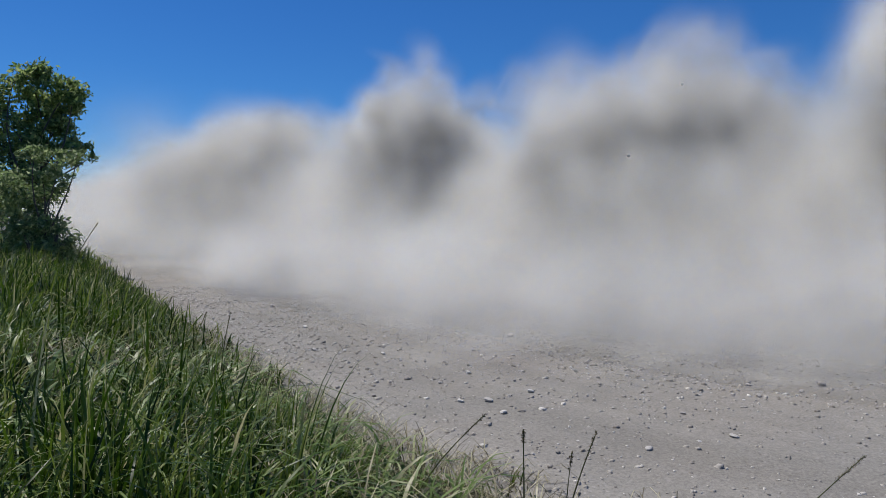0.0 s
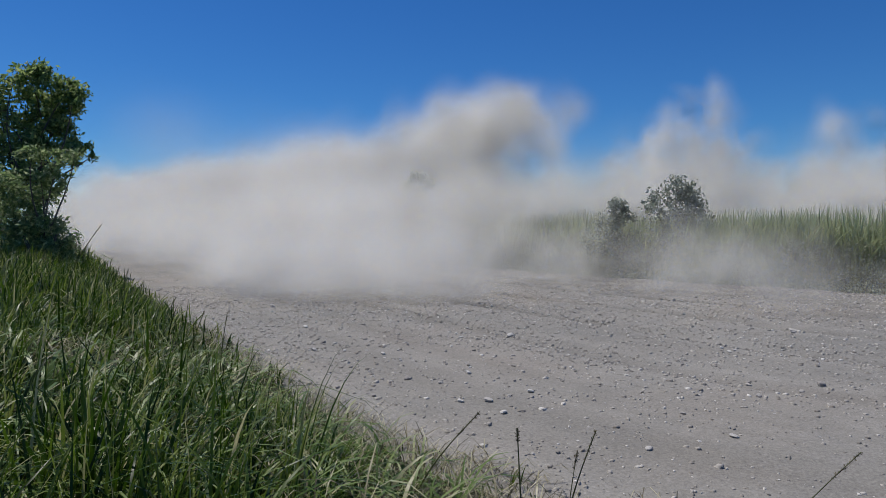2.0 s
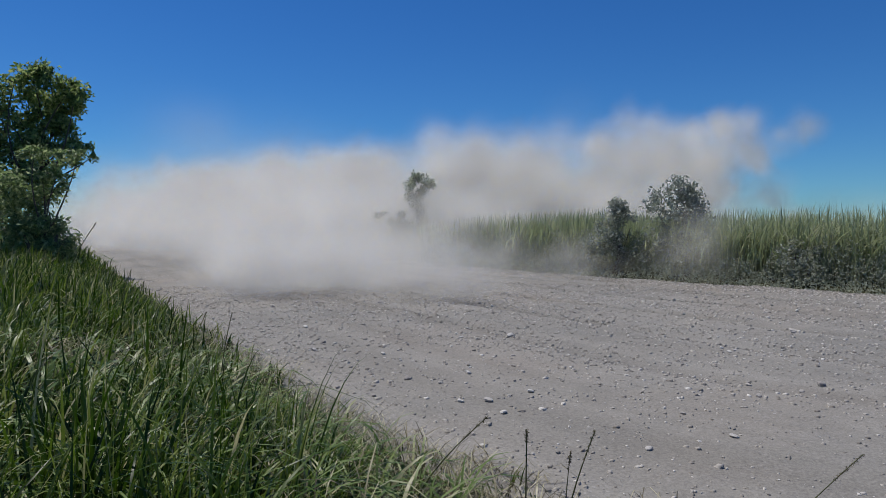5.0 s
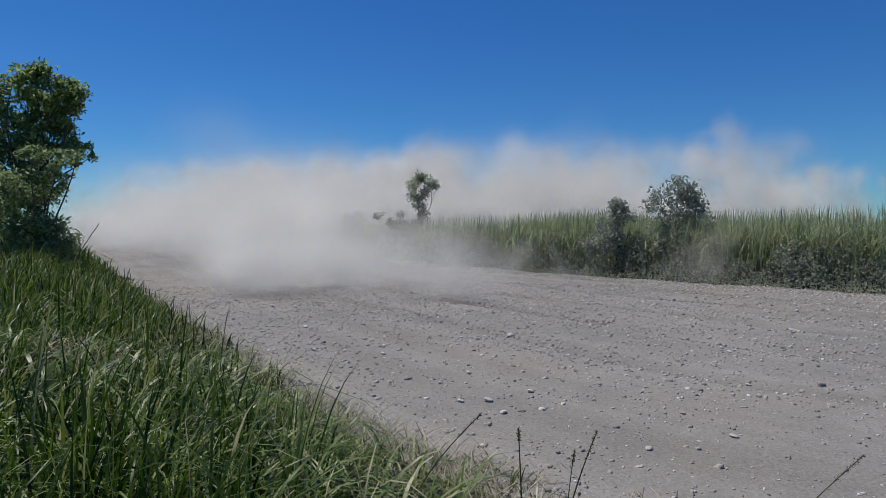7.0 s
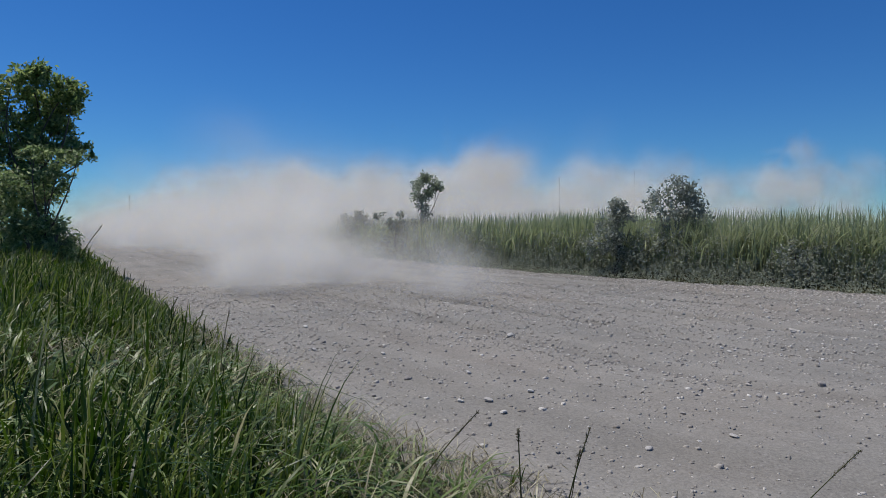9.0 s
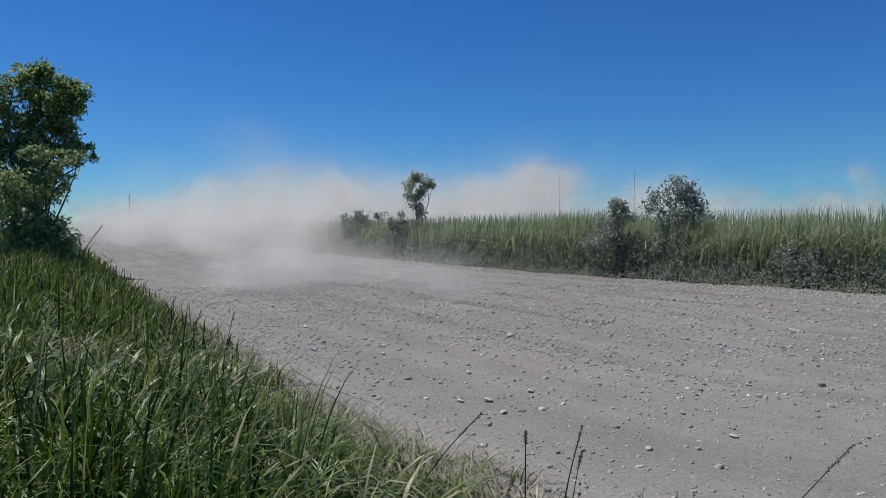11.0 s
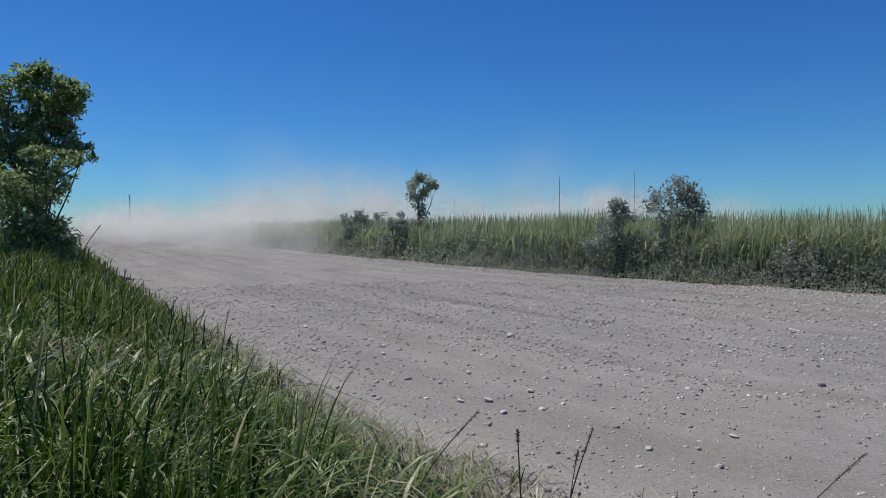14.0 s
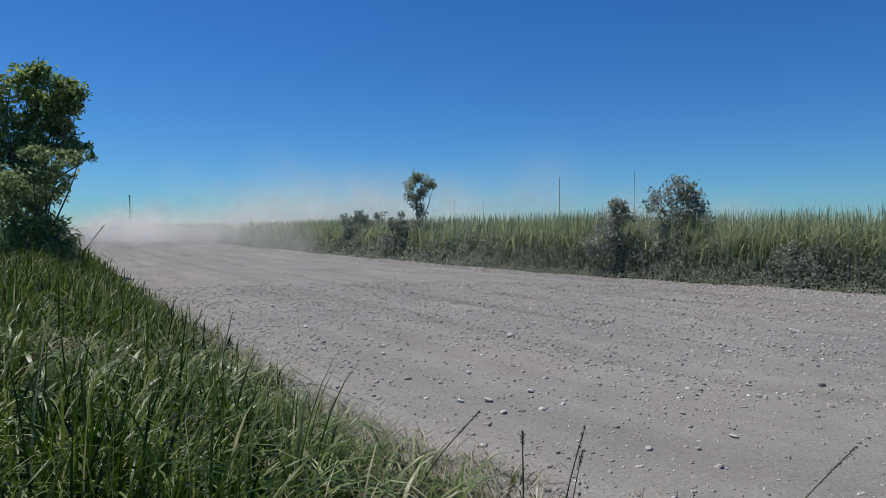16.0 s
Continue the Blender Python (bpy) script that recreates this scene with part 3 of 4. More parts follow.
# ================= stones =================
def stone_mesh(seed, flat):
    r = np.random.default_rng(seed)
    bm = bmesh.new()
    bmesh.ops.create_icosphere(bm, subdivisions=2, radius=0.5)
    offs = r.normal(size=3) * 4
    for v in bm.verts:
        k = 1 + 0.35 * noise.noise(Vector(v.co) * 2.2 + Vector(offs))
        v.co = Vector((v.co.x * k * 1.15, v.co.y * k * 0.85, v.co.z * k * flat))
    me = bpy.data.meshes.new("stone")
    bm.to_mesh(me)
    bm.free()
    me.materials.append(STONE)
    return me


def build_stones():
    kinds = [stone_mesh(s, f) for s, f in ((1, 0.5), (2, 0.42), (3, 0.58), (4, 0.38), (5, 0.48))]
    spots = [(3.36, 5.58, 0.085), (1.93, 4.15, 0.06), (0.89, 8.3, 0.10), (4.74, 8.5, 0.12), (4.62, 8.3, 0.07), (0.24, 5.95, 0.06), (-0.33, 5.75, 0.07), (2.62, 5.2, 0.06), (0.36, 4.95, 0.07), (0.45, 4.65, 0.06), (1.3, 3.95, 0.05), (2.8, 5.75, 0.06), (-2.98, 11.0, 0.10), (-1.9, 8.7, 0.08), (-1.45, 7.1, 0.07)]
    xy = near_far(2600, 3.4, 15, -30, 40, 0.6)
    e, f = off_line(NEAR, xy), off_line(FAR, xy)
    xy = xy[(e < -0.25) & (f > 0.2)][:150]
    spots += [(x, y, float(s)) for (x, y), s in zip(xy, np.clip(rng.lognormal(-3.25, 0.3, len(xy)), 0.028, 0.08))]
    level = road_relief(np.array([p[:2] for p in spots]), road_share(np.array([p[:2] for p in spots])))
    for i, (x, y, s) in enumerate(spots):
        ob = new("stone", kinds[i % 5])
        ob.matrix_basis = pose(x, y, float(level[i]) + s * 0.16, rng.uniform(-15, 15), rng.uniform(-15, 15), rng.uniform(0, 360)) @ Matrix.Diagonal((s, s, s, 1))
        tagged(ob, "pale grey loose stone on the gravel road", "stone", "loose stones on the road")


def build_pebbles():
    """Loose gravel: low angular chips strewn over the road, thicker in the windrows."""
    xy = np.concatenate([near_far(92000, 2.6, 16, -38, 42, 0.72), near_far(26000, 12, 42, -32, 38, 1.0)])
    e, f = off_line(NEAR, xy), off_line(FAR, xy)
    d = np.hypot(xy[:, 0], xy[:, 1])
    share = -e / (f - e + 1e-6)
    thick = 0.52 + 0.45 * np.clip(wobble(np.column_stack([share * 30, d * 0.12]), 1.6), 0, 1) + 1.3 * (share > 0.93) + 0.25 * wobble(xy, 0.8, 3)
    xy = xy[(e < -0.02) & (f > -0.15) & (rng.uniform(0, 1, len(xy)) < thick)]
    d = np.hypot(xy[:, 0], xy[:, 1])
    xy = xy[rng.uniform(0, 1, len(xy)) < 0.35 + 0.65 * ease((d - 4.0) / 4.0)]
    loose = len(xy)
    xy = np.concatenate([xy, strip_points(26000, -1.15, 0.05, -6, 40), strip_points(6000, -1.3, 0.05, 38, 80)])
    n = len(xy)
    d = np.hypot(xy[:, 0], xy[:, 1])
    s = np.clip(rng.lognormal(-4.3, 0.6, n), 0.005, 0.05) * (1 + d * 0.035)
    s[loose:] = np.clip(rng.lognormal(-3.5, 0.45, n - loose), 0.012, 0.07)
    a = rng.uniform(0, 6.28, n)
    ring = np.linspace(0, 2 * np.pi, 5)[:-1]
    V = np.zeros((n, 9, 3))
    for k, (zz, rr) in enumerate(((-0.2, 1.0), (0.42, 0.8))):
        rad = rr * rng.uniform(0.6, 1.2, (n, 4))
        cx, cy = np.cos(ring + k * 0.5)[None] * rad, np.sin(ring + k * 0.5)[None] * rad * 0.75
        V[:, k * 4:k * 4 + 4, 0] = cx * np.cos(a)[:, None] - cy * np.sin(a)[:, None]
        V[:, k * 4:k * 4 + 4, 1] = cx * np.sin(a)[:, None] + cy * np.cos(a)[:, None]
        V[:, k * 4:k * 4 + 4, 2] = zz + rng.uniform(-0.25, 0.25, (n, 4)) * k
    V[:, 8, 2] = 0.6
    V[:, :, 2] *= rng.uniform(0.5, 1.0, n)[:, None]
    V = V * (s * 0.62)[:, None, None] + np.column_stack([xy, -0.03 * s + road_relief(xy, np.clip(road_share(xy), 0.0, 1.0))])[:, None]
    F = []
    for q in range(4):
        r = (q + 1) % 4
        F += [(q, r, 4 + r), (q, 4 + r, 4 + q), (4 + q, 4 + r, 8)]
    F = (np.array(F)[None] + (np.arange(n) * 9)[:, None, None]).reshape(-1, 3)
    tagged(new("gravel", quads("gravel", V.reshape(-1, 3), F, PEBBLE)), "loose grey gravel strewn over the road", "gravel", kind="stuff")


build_stones()
build_pebbles()


# ================= stalks on the verge =================
def build_stalk(foot, tip, r=0.0035, head=0.10, bend=0.15):
    """A flowering grass stalk: stem and seed head."""
    stalk = new("grass_stalk")
    z = float(ground_height(np.array([foot], float))[0]) - 0.01
    stalk.matrix_basis = pose(foot[0], foot[1], z)
    end = np.array([tip[0] - foot[0], tip[1] - foot[1], tip[2] - z])
    flat = np.array([end[0], end[1], 0]) * bend
    path = [end * t - flat * math.sin(math.pi * t) for t in np.linspace(0, 1, 9)]
    part("stem", tubes("stem", [[(*p, r * (1.1 - 0.6 * t)) for p, t in zip(path, np.linspace(0, 1, 9))]], STEM, 5), stalk)
    n = 90
    t = rng.uniform(0, 1, n)
    way = path[-1] - path[-2]
    way /= np.linalg.norm(way)
    at = end - way * head * t[:, None] + rng.normal(size=(n, 3)) * 0.0022 * (0.4 + np.sin(np.pi * np.clip(t, 0, 1)))[:, None]
    part("seed_head", leaves("seed_head", at, np.full(n, 0.009), SEED, 0.4, -0.5), stalk, "brown seed head")
    return tagged(stalk, "thin grass stalk with a brown seed head on the verge", "grass stalk", "grass stalks on the verge")


STALKS = [build_stalk(*s) for s in (
    ((-0.17, 2.6), (0.172, 2.6, 0.62), 0.004, 0.14), ((0.44, 2.4), (0.56, 2.4, 0.63), 0.004, 0.12), ((0.46, 2.38), (0.51, 2.4, 0.54), 0.003, 0.07),
    ((0.29, 2.2), (0.29, 2.2, 0.69), 0.004, 0.05), ((0.85, 1.95), (1.33, 2.0, 0.69), 0.003, 0.13),
    ((-3.55, 6.0), (-3.26, 6.0, 1.43), 0.006, 0.16, 0.5), ((-1.78, 5.0), (-1.67, 5.0, 0.72), 0.005, 0.09), ((-2.2, 5.4), (-2.05, 5.4, 0.68), 0.005, 0.08),
    ((-2.75, 6.0), (-2.56, 6.0, 0.74), 0.006, 0.10), ((-3.45, 7.0), (-3.3, 7.0, 0.80), 0.006, 0.12), ((-3.75, 7.2), (-3.6, 7.2, 0.92), 0.006, 0.12), ((-4.0, 7.5), (-3.88, 7.5, 0.94), 0.006, 0.12),
    ((-0.36, 2.9), (-0.26, 2.9, 0.40), 0.003, 0.07), ((-0.13, 2.8), (-0.10, 2.8, 0.36), 0.003, 0.05), ((0.2, 2.7), (0.31, 2.7, 0.30), 0.003, 0.06))]


def build_tuft(foot, count, tall, wide, material, name, label, category, group, reach=0.9):
    """A small clump of blades that grows from one root."""
    tuft = new(name)
    tuft.matrix_basis = pose(foot[0], foot[1], float(ground_height(np.array([foot], float))[0]) - 0.02)
    base = np.column_stack([rng.normal(size=(count, 2)) * 0.03, np.zeros(count)])
    me = blades("foliage", base, tall * rng.uniform(0.5, 1.2, count), wide * rng.uniform(0.5, 1.2, count), 0.1 + reach * rng.uniform(0, 1, count), WIND + rng.normal(0, 1.1, count), material, 6, 0.9, 0.35)
    part("foliage", me, tuft)
    return tagged(tuft, label, category, group)


def build_tufts():
    xy = near_far(400, 2.2, 6.5, -42, -8, 0.9)
    e = off_line(NEAR, xy)
    xy = xy[(e > 0.35) & (e < 2.2)][:26]
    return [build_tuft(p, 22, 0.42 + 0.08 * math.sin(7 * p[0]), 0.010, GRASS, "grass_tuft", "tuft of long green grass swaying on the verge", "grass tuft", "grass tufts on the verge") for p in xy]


TUFTS = build_tufts()
for _spot in ((-1.31, 5.45), (-1.1, 5.4), (0.62, 4.15), (-0.17, 3.9), (-0.5, 4.3), (0.2, 3.5), (1.2, 4.4), (-1.7, 6.4), (-2.3, 7.4)):
    build_tuft(_spot, 14, 0.11, 0.004, STRAW, "dry_sprig", "dry withered sprig lying on the gravel road", "sprig", "dry sprigs on the road", 1.4)


# ================= dust =================
def dust_mesh(seed, lobes, radius, wisps, wisp, material, flat=1.0):
    """A billow of dust: many soft round wisps heaped in rounded lobes."""
    r = np.random.default_rng(seed)
    centres = r.normal(size=(lobes, 3)) * np.array([0.50, 0.50, 0.36 * flat]) * radius
    k = r.integers(0, lobes, wisps)
    d = r.normal(size=(wisps, 3))
    d /= np.linalg.norm(d, axis=1)[:, None]
    d[:, 2] *= flat
    at = centres[k] + d * radius * 0.52 * (r.uniform(0, 1, wisps) ** 0.45)[:, None]
    size = wisp * r.uniform(0.6, 1.35, wisps)
    nrm = r.normal(size=(wisps, 3)) * np.array([0.45, 1.0, 0.3])
    nrm /= np.linalg.norm(nrm, axis=1)[:, None]
    a = np.cross(nrm, r.normal(size=(wisps, 3)))
    a /= np.linalg.norm(a, axis=1)[:, None]
    b = np.cross(nrm, a)
    ang = np.linspace(0, 2 * np.pi, 11)[:-1]
    rim = at[:, None] + (a[:, None] * np.cos(ang)[None, :, None] + b[:, None] * np.sin(ang)[None, :, None]) * size[:, None, None]
    V = np.concatenate([at[:, None], rim], 1).reshape(-1, 3)
    F, U = [], []
    for q in range(10):
        p = (q + 1) % 10
        F.append((0, 1 + q, 1 + p))
        U += [(0, 0), (math.cos(ang[q]), math.sin(ang[q])), (math.cos(ang[p]), math.sin(ang[p]))]
    F = (np.array(F)[None] + (np.arange(wisps) * 11)[:, None, None]).reshape(-1, 3)
    me = quads("dust", V, F, material, np.tile(np.array(U), (wisps, 1)), True)
    # airborne grains have no facing of their own: shade each wisp by its place on the rounded billow
    way = (at - centres[k]) / (radius * 0.5) * 0.45 + np.array([0.0, 0.0, 1.0])
    way /= np.linalg.norm(way, axis=1)[:, None]
    me.normals_split_custom_set_from_vertices(np.repeat(way, 11, 0).tolist())
    return me


FIRM = [dust_mesh(20 + i, 4, 1.0, 14, 1.0, DUST_FIRM) for i in range(7)]
SOFT = [dust_mesh(40 + i, 5, 1.6, 10, 1.5, DUST_SOFT) for i in range(6)]
PLUME = [dust_mesh(120 + i, 6, 2.3, 12, 2.2, DUST_PLUME, 0.8) for i in range(6)]
HAZE = [dust_mesh(60 + i, 6, 2.8, 11, 2.5, DUST_HAZE, 0.55) for i in range(6)]
LOW = [dust_mesh(80 + i, 5, 1.4, 13, 1.2, DUST_LOW, 0.6) for i in range(5)]
VEIL = [dust_mesh(100 + i, 7, 6.0, 8, 4.8, DUST_VEIL, 0.5) for i in range(5)]
ACROSS = np.array([0.849, 0.529])
DUSTS = []
KEY_TIMES = (0, 0.5, 1, 1.5, 2, 3, 4, 5, 6.5, 8, 10, 12, 14, 16)


def puff(meshes, at, heart, wind, climb, spread, settle, fall, label):
    """One puff of dust. It is carried by the wind (metres a second along and across the road), climbs ever more slowly,
    draws away from the heart of its billow as that spreads, and sinks back to the ground after settle seconds."""
    ob = new("dust_cloud", meshes[int(rng.integers(len(meshes)))])
    at, heart = np.array(at, float), np.array(heart, float)
    turn, spin = rng.choice([0, 180]) + rng.uniform(-20, 20), rng.uniform(-2, 2)
    rows = []
    for t in KEY_TIMES:
        late = max(0.0, t - settle)
        p = heart + (at - heart) * (1 + spread * t)
        p[:2] += ALONG * wind[0] * t + ACROSS * wind[1] * t
        rise = climb * 3.0 * (1 - math.exp(-t / 3.0))
        rows.append((t, pose(p[0], p[1], max(-8.0, p[2] + rise - fall * (late * late + 2 * late)), 0, 0, turn + spin * t)))
    ob.matrix_basis = rows[0][1]
    tagged(ob, label, "dust", "dust clouds over the road", "stuff")
    DUSTS.append((ob, rows))


def in_ball():
    d = rng.normal(size=3)
    return d / np.linalg.norm(d) * rng.uniform(0, 1) ** 0.42


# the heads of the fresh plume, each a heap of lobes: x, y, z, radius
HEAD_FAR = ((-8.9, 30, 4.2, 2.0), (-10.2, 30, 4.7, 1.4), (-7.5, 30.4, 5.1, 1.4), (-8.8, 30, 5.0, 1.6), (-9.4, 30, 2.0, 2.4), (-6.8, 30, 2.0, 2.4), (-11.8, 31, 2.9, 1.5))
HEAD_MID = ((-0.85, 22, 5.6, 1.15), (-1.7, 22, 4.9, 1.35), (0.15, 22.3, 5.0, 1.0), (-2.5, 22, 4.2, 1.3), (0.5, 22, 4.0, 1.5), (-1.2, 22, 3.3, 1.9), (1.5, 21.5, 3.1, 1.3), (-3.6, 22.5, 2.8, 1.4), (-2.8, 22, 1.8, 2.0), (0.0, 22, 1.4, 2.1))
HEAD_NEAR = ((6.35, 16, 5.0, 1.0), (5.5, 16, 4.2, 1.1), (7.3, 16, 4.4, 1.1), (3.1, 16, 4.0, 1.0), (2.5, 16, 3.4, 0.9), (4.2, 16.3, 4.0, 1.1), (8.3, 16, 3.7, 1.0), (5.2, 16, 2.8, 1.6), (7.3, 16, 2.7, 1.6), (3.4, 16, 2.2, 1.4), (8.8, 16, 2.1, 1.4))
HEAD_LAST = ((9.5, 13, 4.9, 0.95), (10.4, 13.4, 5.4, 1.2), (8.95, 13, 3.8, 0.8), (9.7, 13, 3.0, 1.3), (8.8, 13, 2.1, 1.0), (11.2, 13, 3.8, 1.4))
# older billows along the far road: x, y, top, half width, wind across, climb, puffs
OLDER = ((-12.2, 31.7, 5.6, 2.6, 6.2, 1.0, 62), (-13.6, 38.6, 5.4, 4.0, 4.1, 0.85, 100), (-20.3, 45.2, 4.9, 5.0, 3.0, 0.75, 105), (-31.0, 57.0, 4.9, 7.0, 2.0, 0.6, 100))


def build_dust():
    thick = "thick pale billow of road dust drifting over the field"
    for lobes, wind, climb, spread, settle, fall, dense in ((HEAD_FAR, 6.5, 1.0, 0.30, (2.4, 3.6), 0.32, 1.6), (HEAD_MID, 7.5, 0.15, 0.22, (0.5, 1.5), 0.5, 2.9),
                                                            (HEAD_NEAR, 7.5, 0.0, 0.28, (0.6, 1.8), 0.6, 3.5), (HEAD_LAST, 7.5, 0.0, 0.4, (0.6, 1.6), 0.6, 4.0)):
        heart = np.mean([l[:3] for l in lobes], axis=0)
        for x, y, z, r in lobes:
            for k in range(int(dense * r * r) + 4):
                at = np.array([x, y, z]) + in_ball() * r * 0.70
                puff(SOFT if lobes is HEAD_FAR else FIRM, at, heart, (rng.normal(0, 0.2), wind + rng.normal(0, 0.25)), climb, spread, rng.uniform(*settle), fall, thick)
    for x, y, top, half, wind, climb, count in OLDER:
        heart = np.array([x, y, 1.5])
        for k in range(count):
            b = in_ball()
            at = heart + b * np.array([half, half * 0.7, 1.0]) + np.array([0, 0, (top - 2.6) * rng.uniform(0, 1) * (1 - 0.5 * abs(b[0]))])
            puff(PLUME, at, heart, (rng.normal(0.1, 0.2), wind * rng.uniform(0.8, 1.15)), climb * at[2] / top, 0.15, rng.uniform(2.2, 5.5) if wind > 4 else rng.uniform(2.8, 8.0), 0.12 if wind > 4 else 0.08, thick)
    # the low body of the plume across the whole road
    for k in range(210):
        across, along = rng.uniform(9.0, 16.5), -3 + 50 * rng.uniform(0, 1) ** 0.9
        x, y = ALONG * along + ACROSS * across
        if y < 11.0 and x < 9:
            continue
        pace = np.clip(6.6 - 0.30 * along, 0.45, 5.5) * rng.uniform(0.75, 1.3)
        puff(SOFT, (x, y, rng.uniform(0.1, 2.4)), (x, y, 0), (rng.normal(0.0, 0.2), pace), 0.05, 0.0, rng.uniform(1.5, 3.0) if along < 17 else rng.uniform(3.0, 10.0), 0.12 if along < 17 else 0.05, thick)
    # low dust still rolling over the road surface
    rolling = "low thin dust rolling over the gravel road"
    for k in range(95):
        x, y = rng.uniform(-4, 14), rng.uniform(7.5, 15)
        x = max(x, 1.5 - 0.35 * y + rng.uniform(0, 2))
        puff(LOW, (x, y, rng.uniform(-0.3, 0.8)), (x, y, 0), (rng.normal(0.3, 0.2), rng.uniform(2.8, 4.6)), 0.0, 0.0, rng.uniform(0.9, 2.2), 0.16, rolling)
    for k in range(60):
        x, y = rng.uniform(0.8, 9.5), rng.uniform(5.6, 9.5)
        puff(LOW, (x, y, rng.uniform(-0.4, 0.4)), (x, y, 0), (rng.normal(0.2, 0.2), rng.uniform(4.5, 6.5)), 0.0, 0.0, rng.uniform(0.4, 1.2), 0.25, rolling)
    # the haze that lingers over the road and draws off along it
    haze = "thin haze of road dust hanging over the far road"
    k = 0
    while k < 105:
        along, across = rng.uniform(17, 50), rng.uniform(2.5, 14)
        x, y = ALONG * along + ACROSS * across
        if y < 30 and x < -0.56 * y + 3.7 or y < 15.0:
            continue
        puff(HAZE, (x, y, -0.2 + 2.4 * rng.uniform(0, 1) ** 1.1), (x, y, 0), (rng.uniform(0.7, 1.6) + along * 0.012, rng.uniform(0.0, 0.5)), 0.04, 0.0, rng.uniform(3.5, 13), 0.04, haze)
        k += 1
    # dust still hanging low on the near stretch of the road
    k = 0
    while k < 60:
        x, y = rng.uniform(-7, 0), rng.uniform(11.0, 20)
        if x < -0.56 * y + 3.3 or x > 1.0 - 0.3 * (y - 10):
            continue
        puff(LOW, (x, y, rng.uniform(-0.3, 0.6)), (x, y, 0), (rng.uniform(0.0, 0.6), rng.uniform(0.0, 0.1)), 0.0, 0.0, rng.uniform(3.0, 10.0), 0.04, haze)
        k += 1
    # the last of the plume trailing before the hedge
    for k in range(14):
        x, y = ALONG * rng.uniform(9, 24) + ACROSS * rng.uniform(9.5, 13.0)
        puff(LOW, (x, y, rng.uniform(-0.2, 1.0)), (x, y, 0), (rng.uniform(0.0, 0.6), rng.uniform(0.05, 0.4)), 0.0, 0.0, rng.uniform(1.5, 6.0), 0.06, haze)
    # what stays longest, low along the far road
    for k in range(42):
        along, across = 36 + 90 * rng.uniform(0, 1) ** 1.1, rng.uniform(1.5, 13)
        x, y = ALONG * along + ACROSS * across
        puff(HAZE, (x, y, -0.4 + 1.6 * rng.uniform(0, 1)), (x, y, 0), (rng.uniform(0.0, 0.35), rng.uniform(0.0, 0.3)), 0.0, 0.0, rng.uniform(6.0, 21.0), 0.03, haze)
    # a faint veil high above the road and the field
    for k in range(44):
        along, across = rng.uniform(30, 105), rng.uniform(2, 40)
        x, y = ALONG * along + ACROSS * across
        puff(VEIL, (x, y, rng.uniform(0.0, 5.0) + 0.02 * along), (x, y, 0), (rng.uniform(0.3, 1.2), rng.uniform(0.5, 1.8)), 0.3, 0.0, rng.uniform(4.0, 14.0), 0.04, "faint high veil of dust over the field")
    # the far haze over the fields beyond, hardly moving
    for k in range(28):
        y = rng.uniform(62, 150)
        x = y * rng.uniform(-0.56, 0.5)
        puff(VEIL, (x, y, rng.uniform(0.0, 3.0) + 0.02 * y), (x, y, 0), (rng.uniform(0.0, 0.4), rng.uniform(0.2, 0.9)), 0.1, 0.0, rng.uniform(8, 30), 0.04, "faint far haze of dust over the fields")


build_dust()


# ================= clods thrown up =================
def build_clods():
    me = stone_mesh(9, 0.8)
    made = []
    for x, y, z, size, land in ((3.5, 12.0, 2.74, 0.06, 0.75), (4.5, 12.0, 4.08, 0.045, 0.95)):
        ob = new("clod", me)
        ob.scale = (size, size, size)
        tagged(ob, "small dark clod of earth thrown up off the road", "clod", "flying clods")
        made.append((ob, x, y, z, land))
    return made


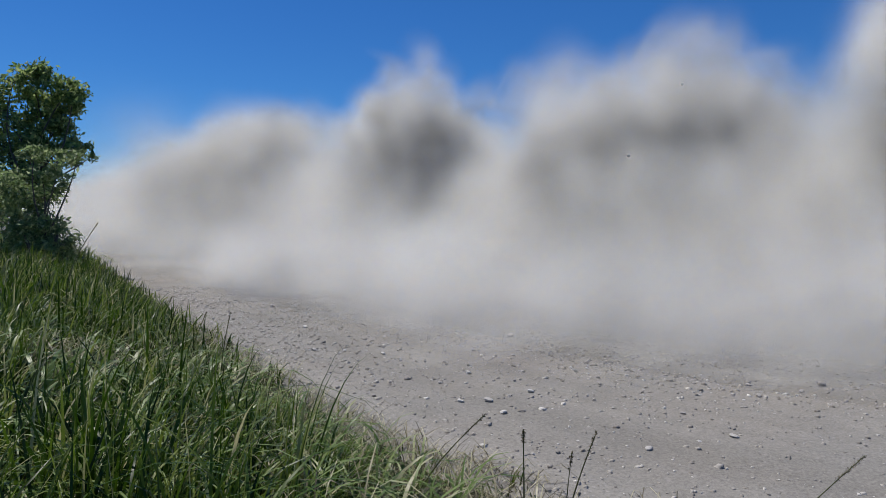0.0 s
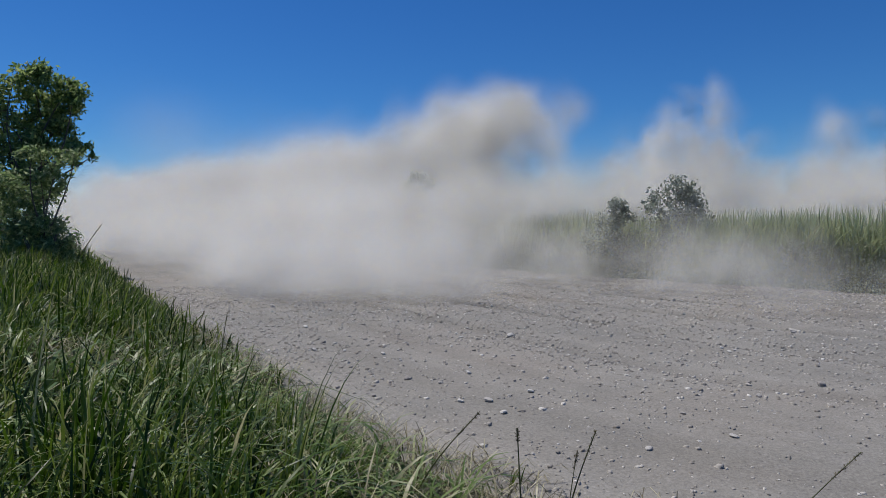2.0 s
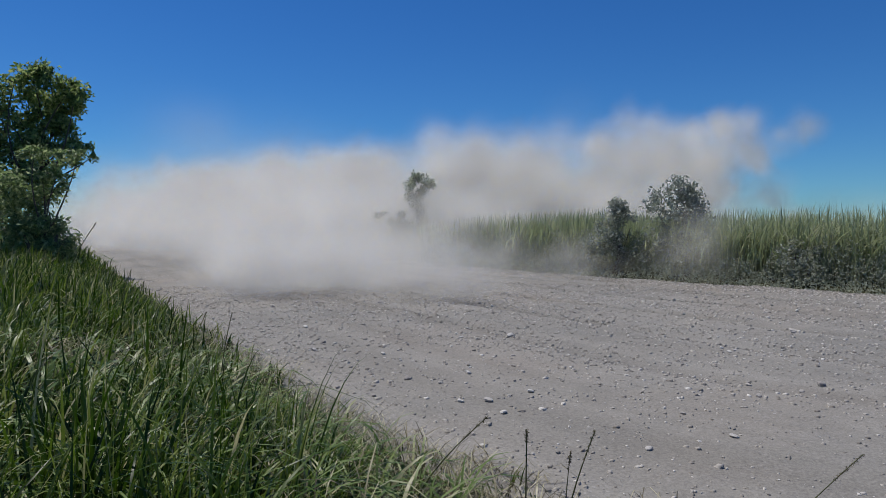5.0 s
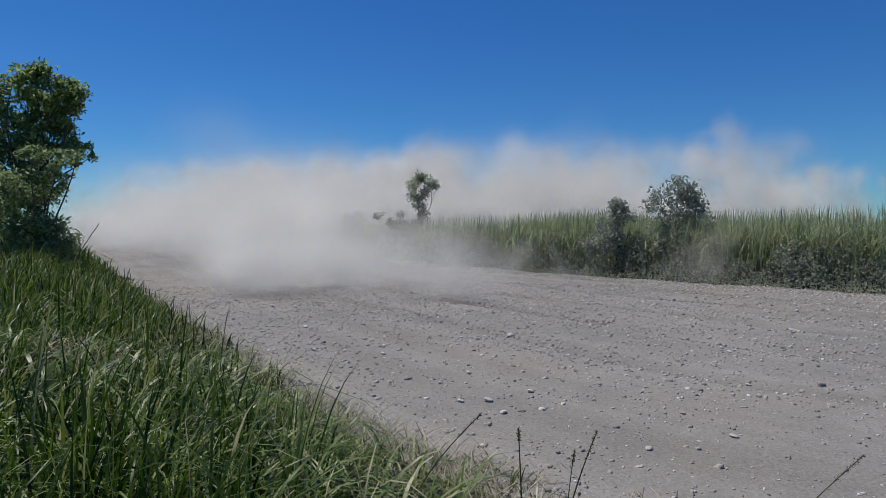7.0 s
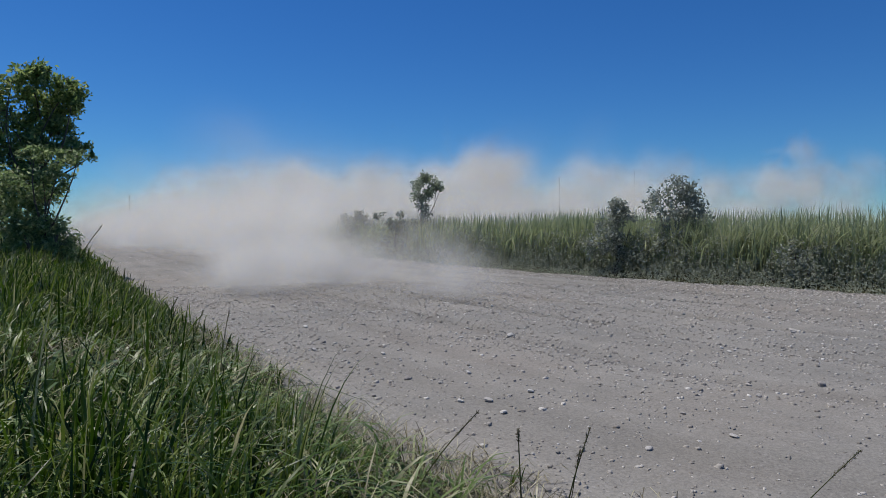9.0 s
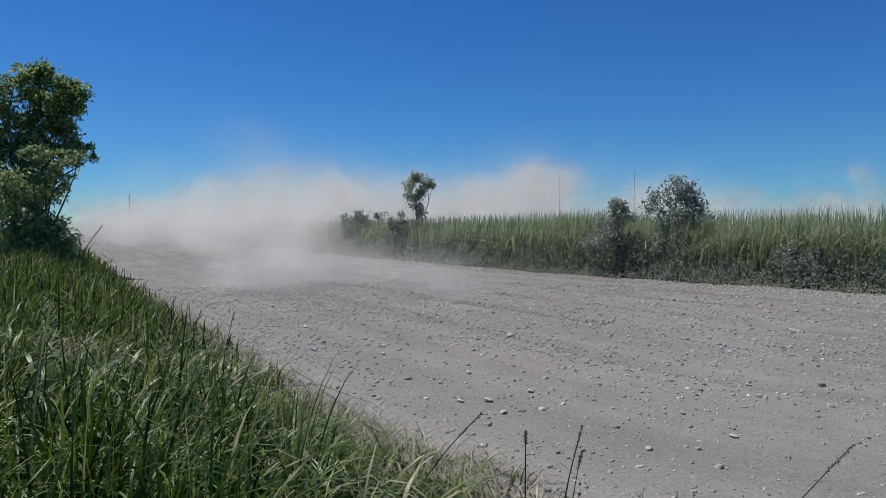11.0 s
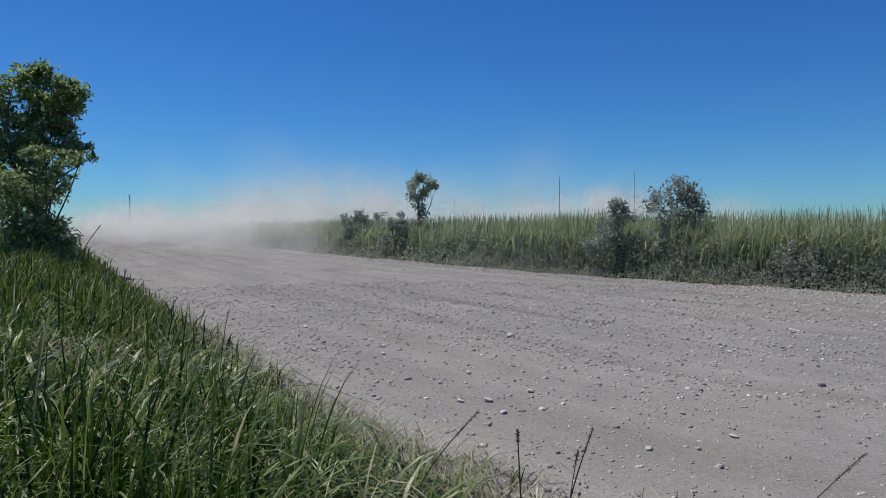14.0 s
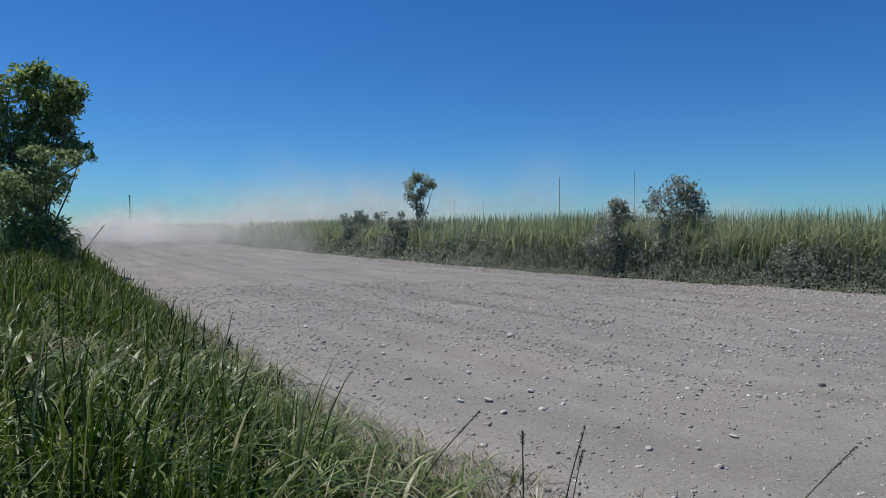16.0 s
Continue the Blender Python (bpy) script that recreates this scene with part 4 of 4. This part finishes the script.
CLODS = build_clods()


# ================= broad blades and motion =================
def build_broad_blades():
    """Broad pale grass leaves that arch over the finer verge grass."""
    xy = near_far(1800, 1.9, 6.5, -62, 2, 0.9)
    e = off_line(NEAR, xy)
    xy = xy[(e > 0.35) & (e < 12)]
    n = len(xy)
    far = np.hypot(xy[:, 0], xy[:, 1])
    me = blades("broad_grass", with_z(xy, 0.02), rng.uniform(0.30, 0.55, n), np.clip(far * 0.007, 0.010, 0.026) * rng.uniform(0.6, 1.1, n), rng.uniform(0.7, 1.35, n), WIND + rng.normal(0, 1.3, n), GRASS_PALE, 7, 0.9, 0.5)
    tagged(new("broad_grass", me), "broad arching light green grass leaves on the verge", "grass", kind="stuff")


build_broad_blades()


def motions():
    for ob, rows in DUSTS:
        walk(ob, rows)
    for ob, x, y, z, land in CLODS:
        rows = [(t, pose(x + 2.0 * t, y + 0.6 * t, 0.02 + (z - 0.02) * (1 - (t / land) ** 2), 80 * t, 0, 60 * t)) for t in np.linspace(0, land, 6)]
        walk(ob, [(float(t), m) for t, m in rows] + [(16.0, rows[-1][1])])
    for k, stalk in enumerate(STALKS):
        m = stalk.matrix_basis.copy()
        walk(stalk, [(t * 0.5, m @ pose(0, 0, 0, 2.0 * math.sin(t * 1.9 + k), 3.0 * math.sin(t * 1.3 + 2 * k), 0)) for t in range(33)])
    for k, tuft in enumerate(TUFTS):
        m = tuft.matrix_basis.copy()
        walk(tuft, [(t * 0.5, m @ pose(0, 0, 0, 3.0 * math.sin(t * 1.7 + k), 4.0 * math.sin(t * 1.2 + 1.7 * k), 0)) for t in range(33)])
    for key, amount, pace in (("mid", 3.0, 1.1), ("midbush", 1.5, 1.3), ("bush", 1.0, 1.2), ("tall", 0.5, 0.9), ("big", 0.7, 1.4)):
        m = WOODY[key].matrix_basis.copy()
        walk(WOODY[key], [(t * 0.5, m @ pose(0, 0, 0, 0, amount * (math.sin(t * pace) + 0.4 * math.sin(t * 2.3 * pace)), 0)) for t in range(33)])


motions()
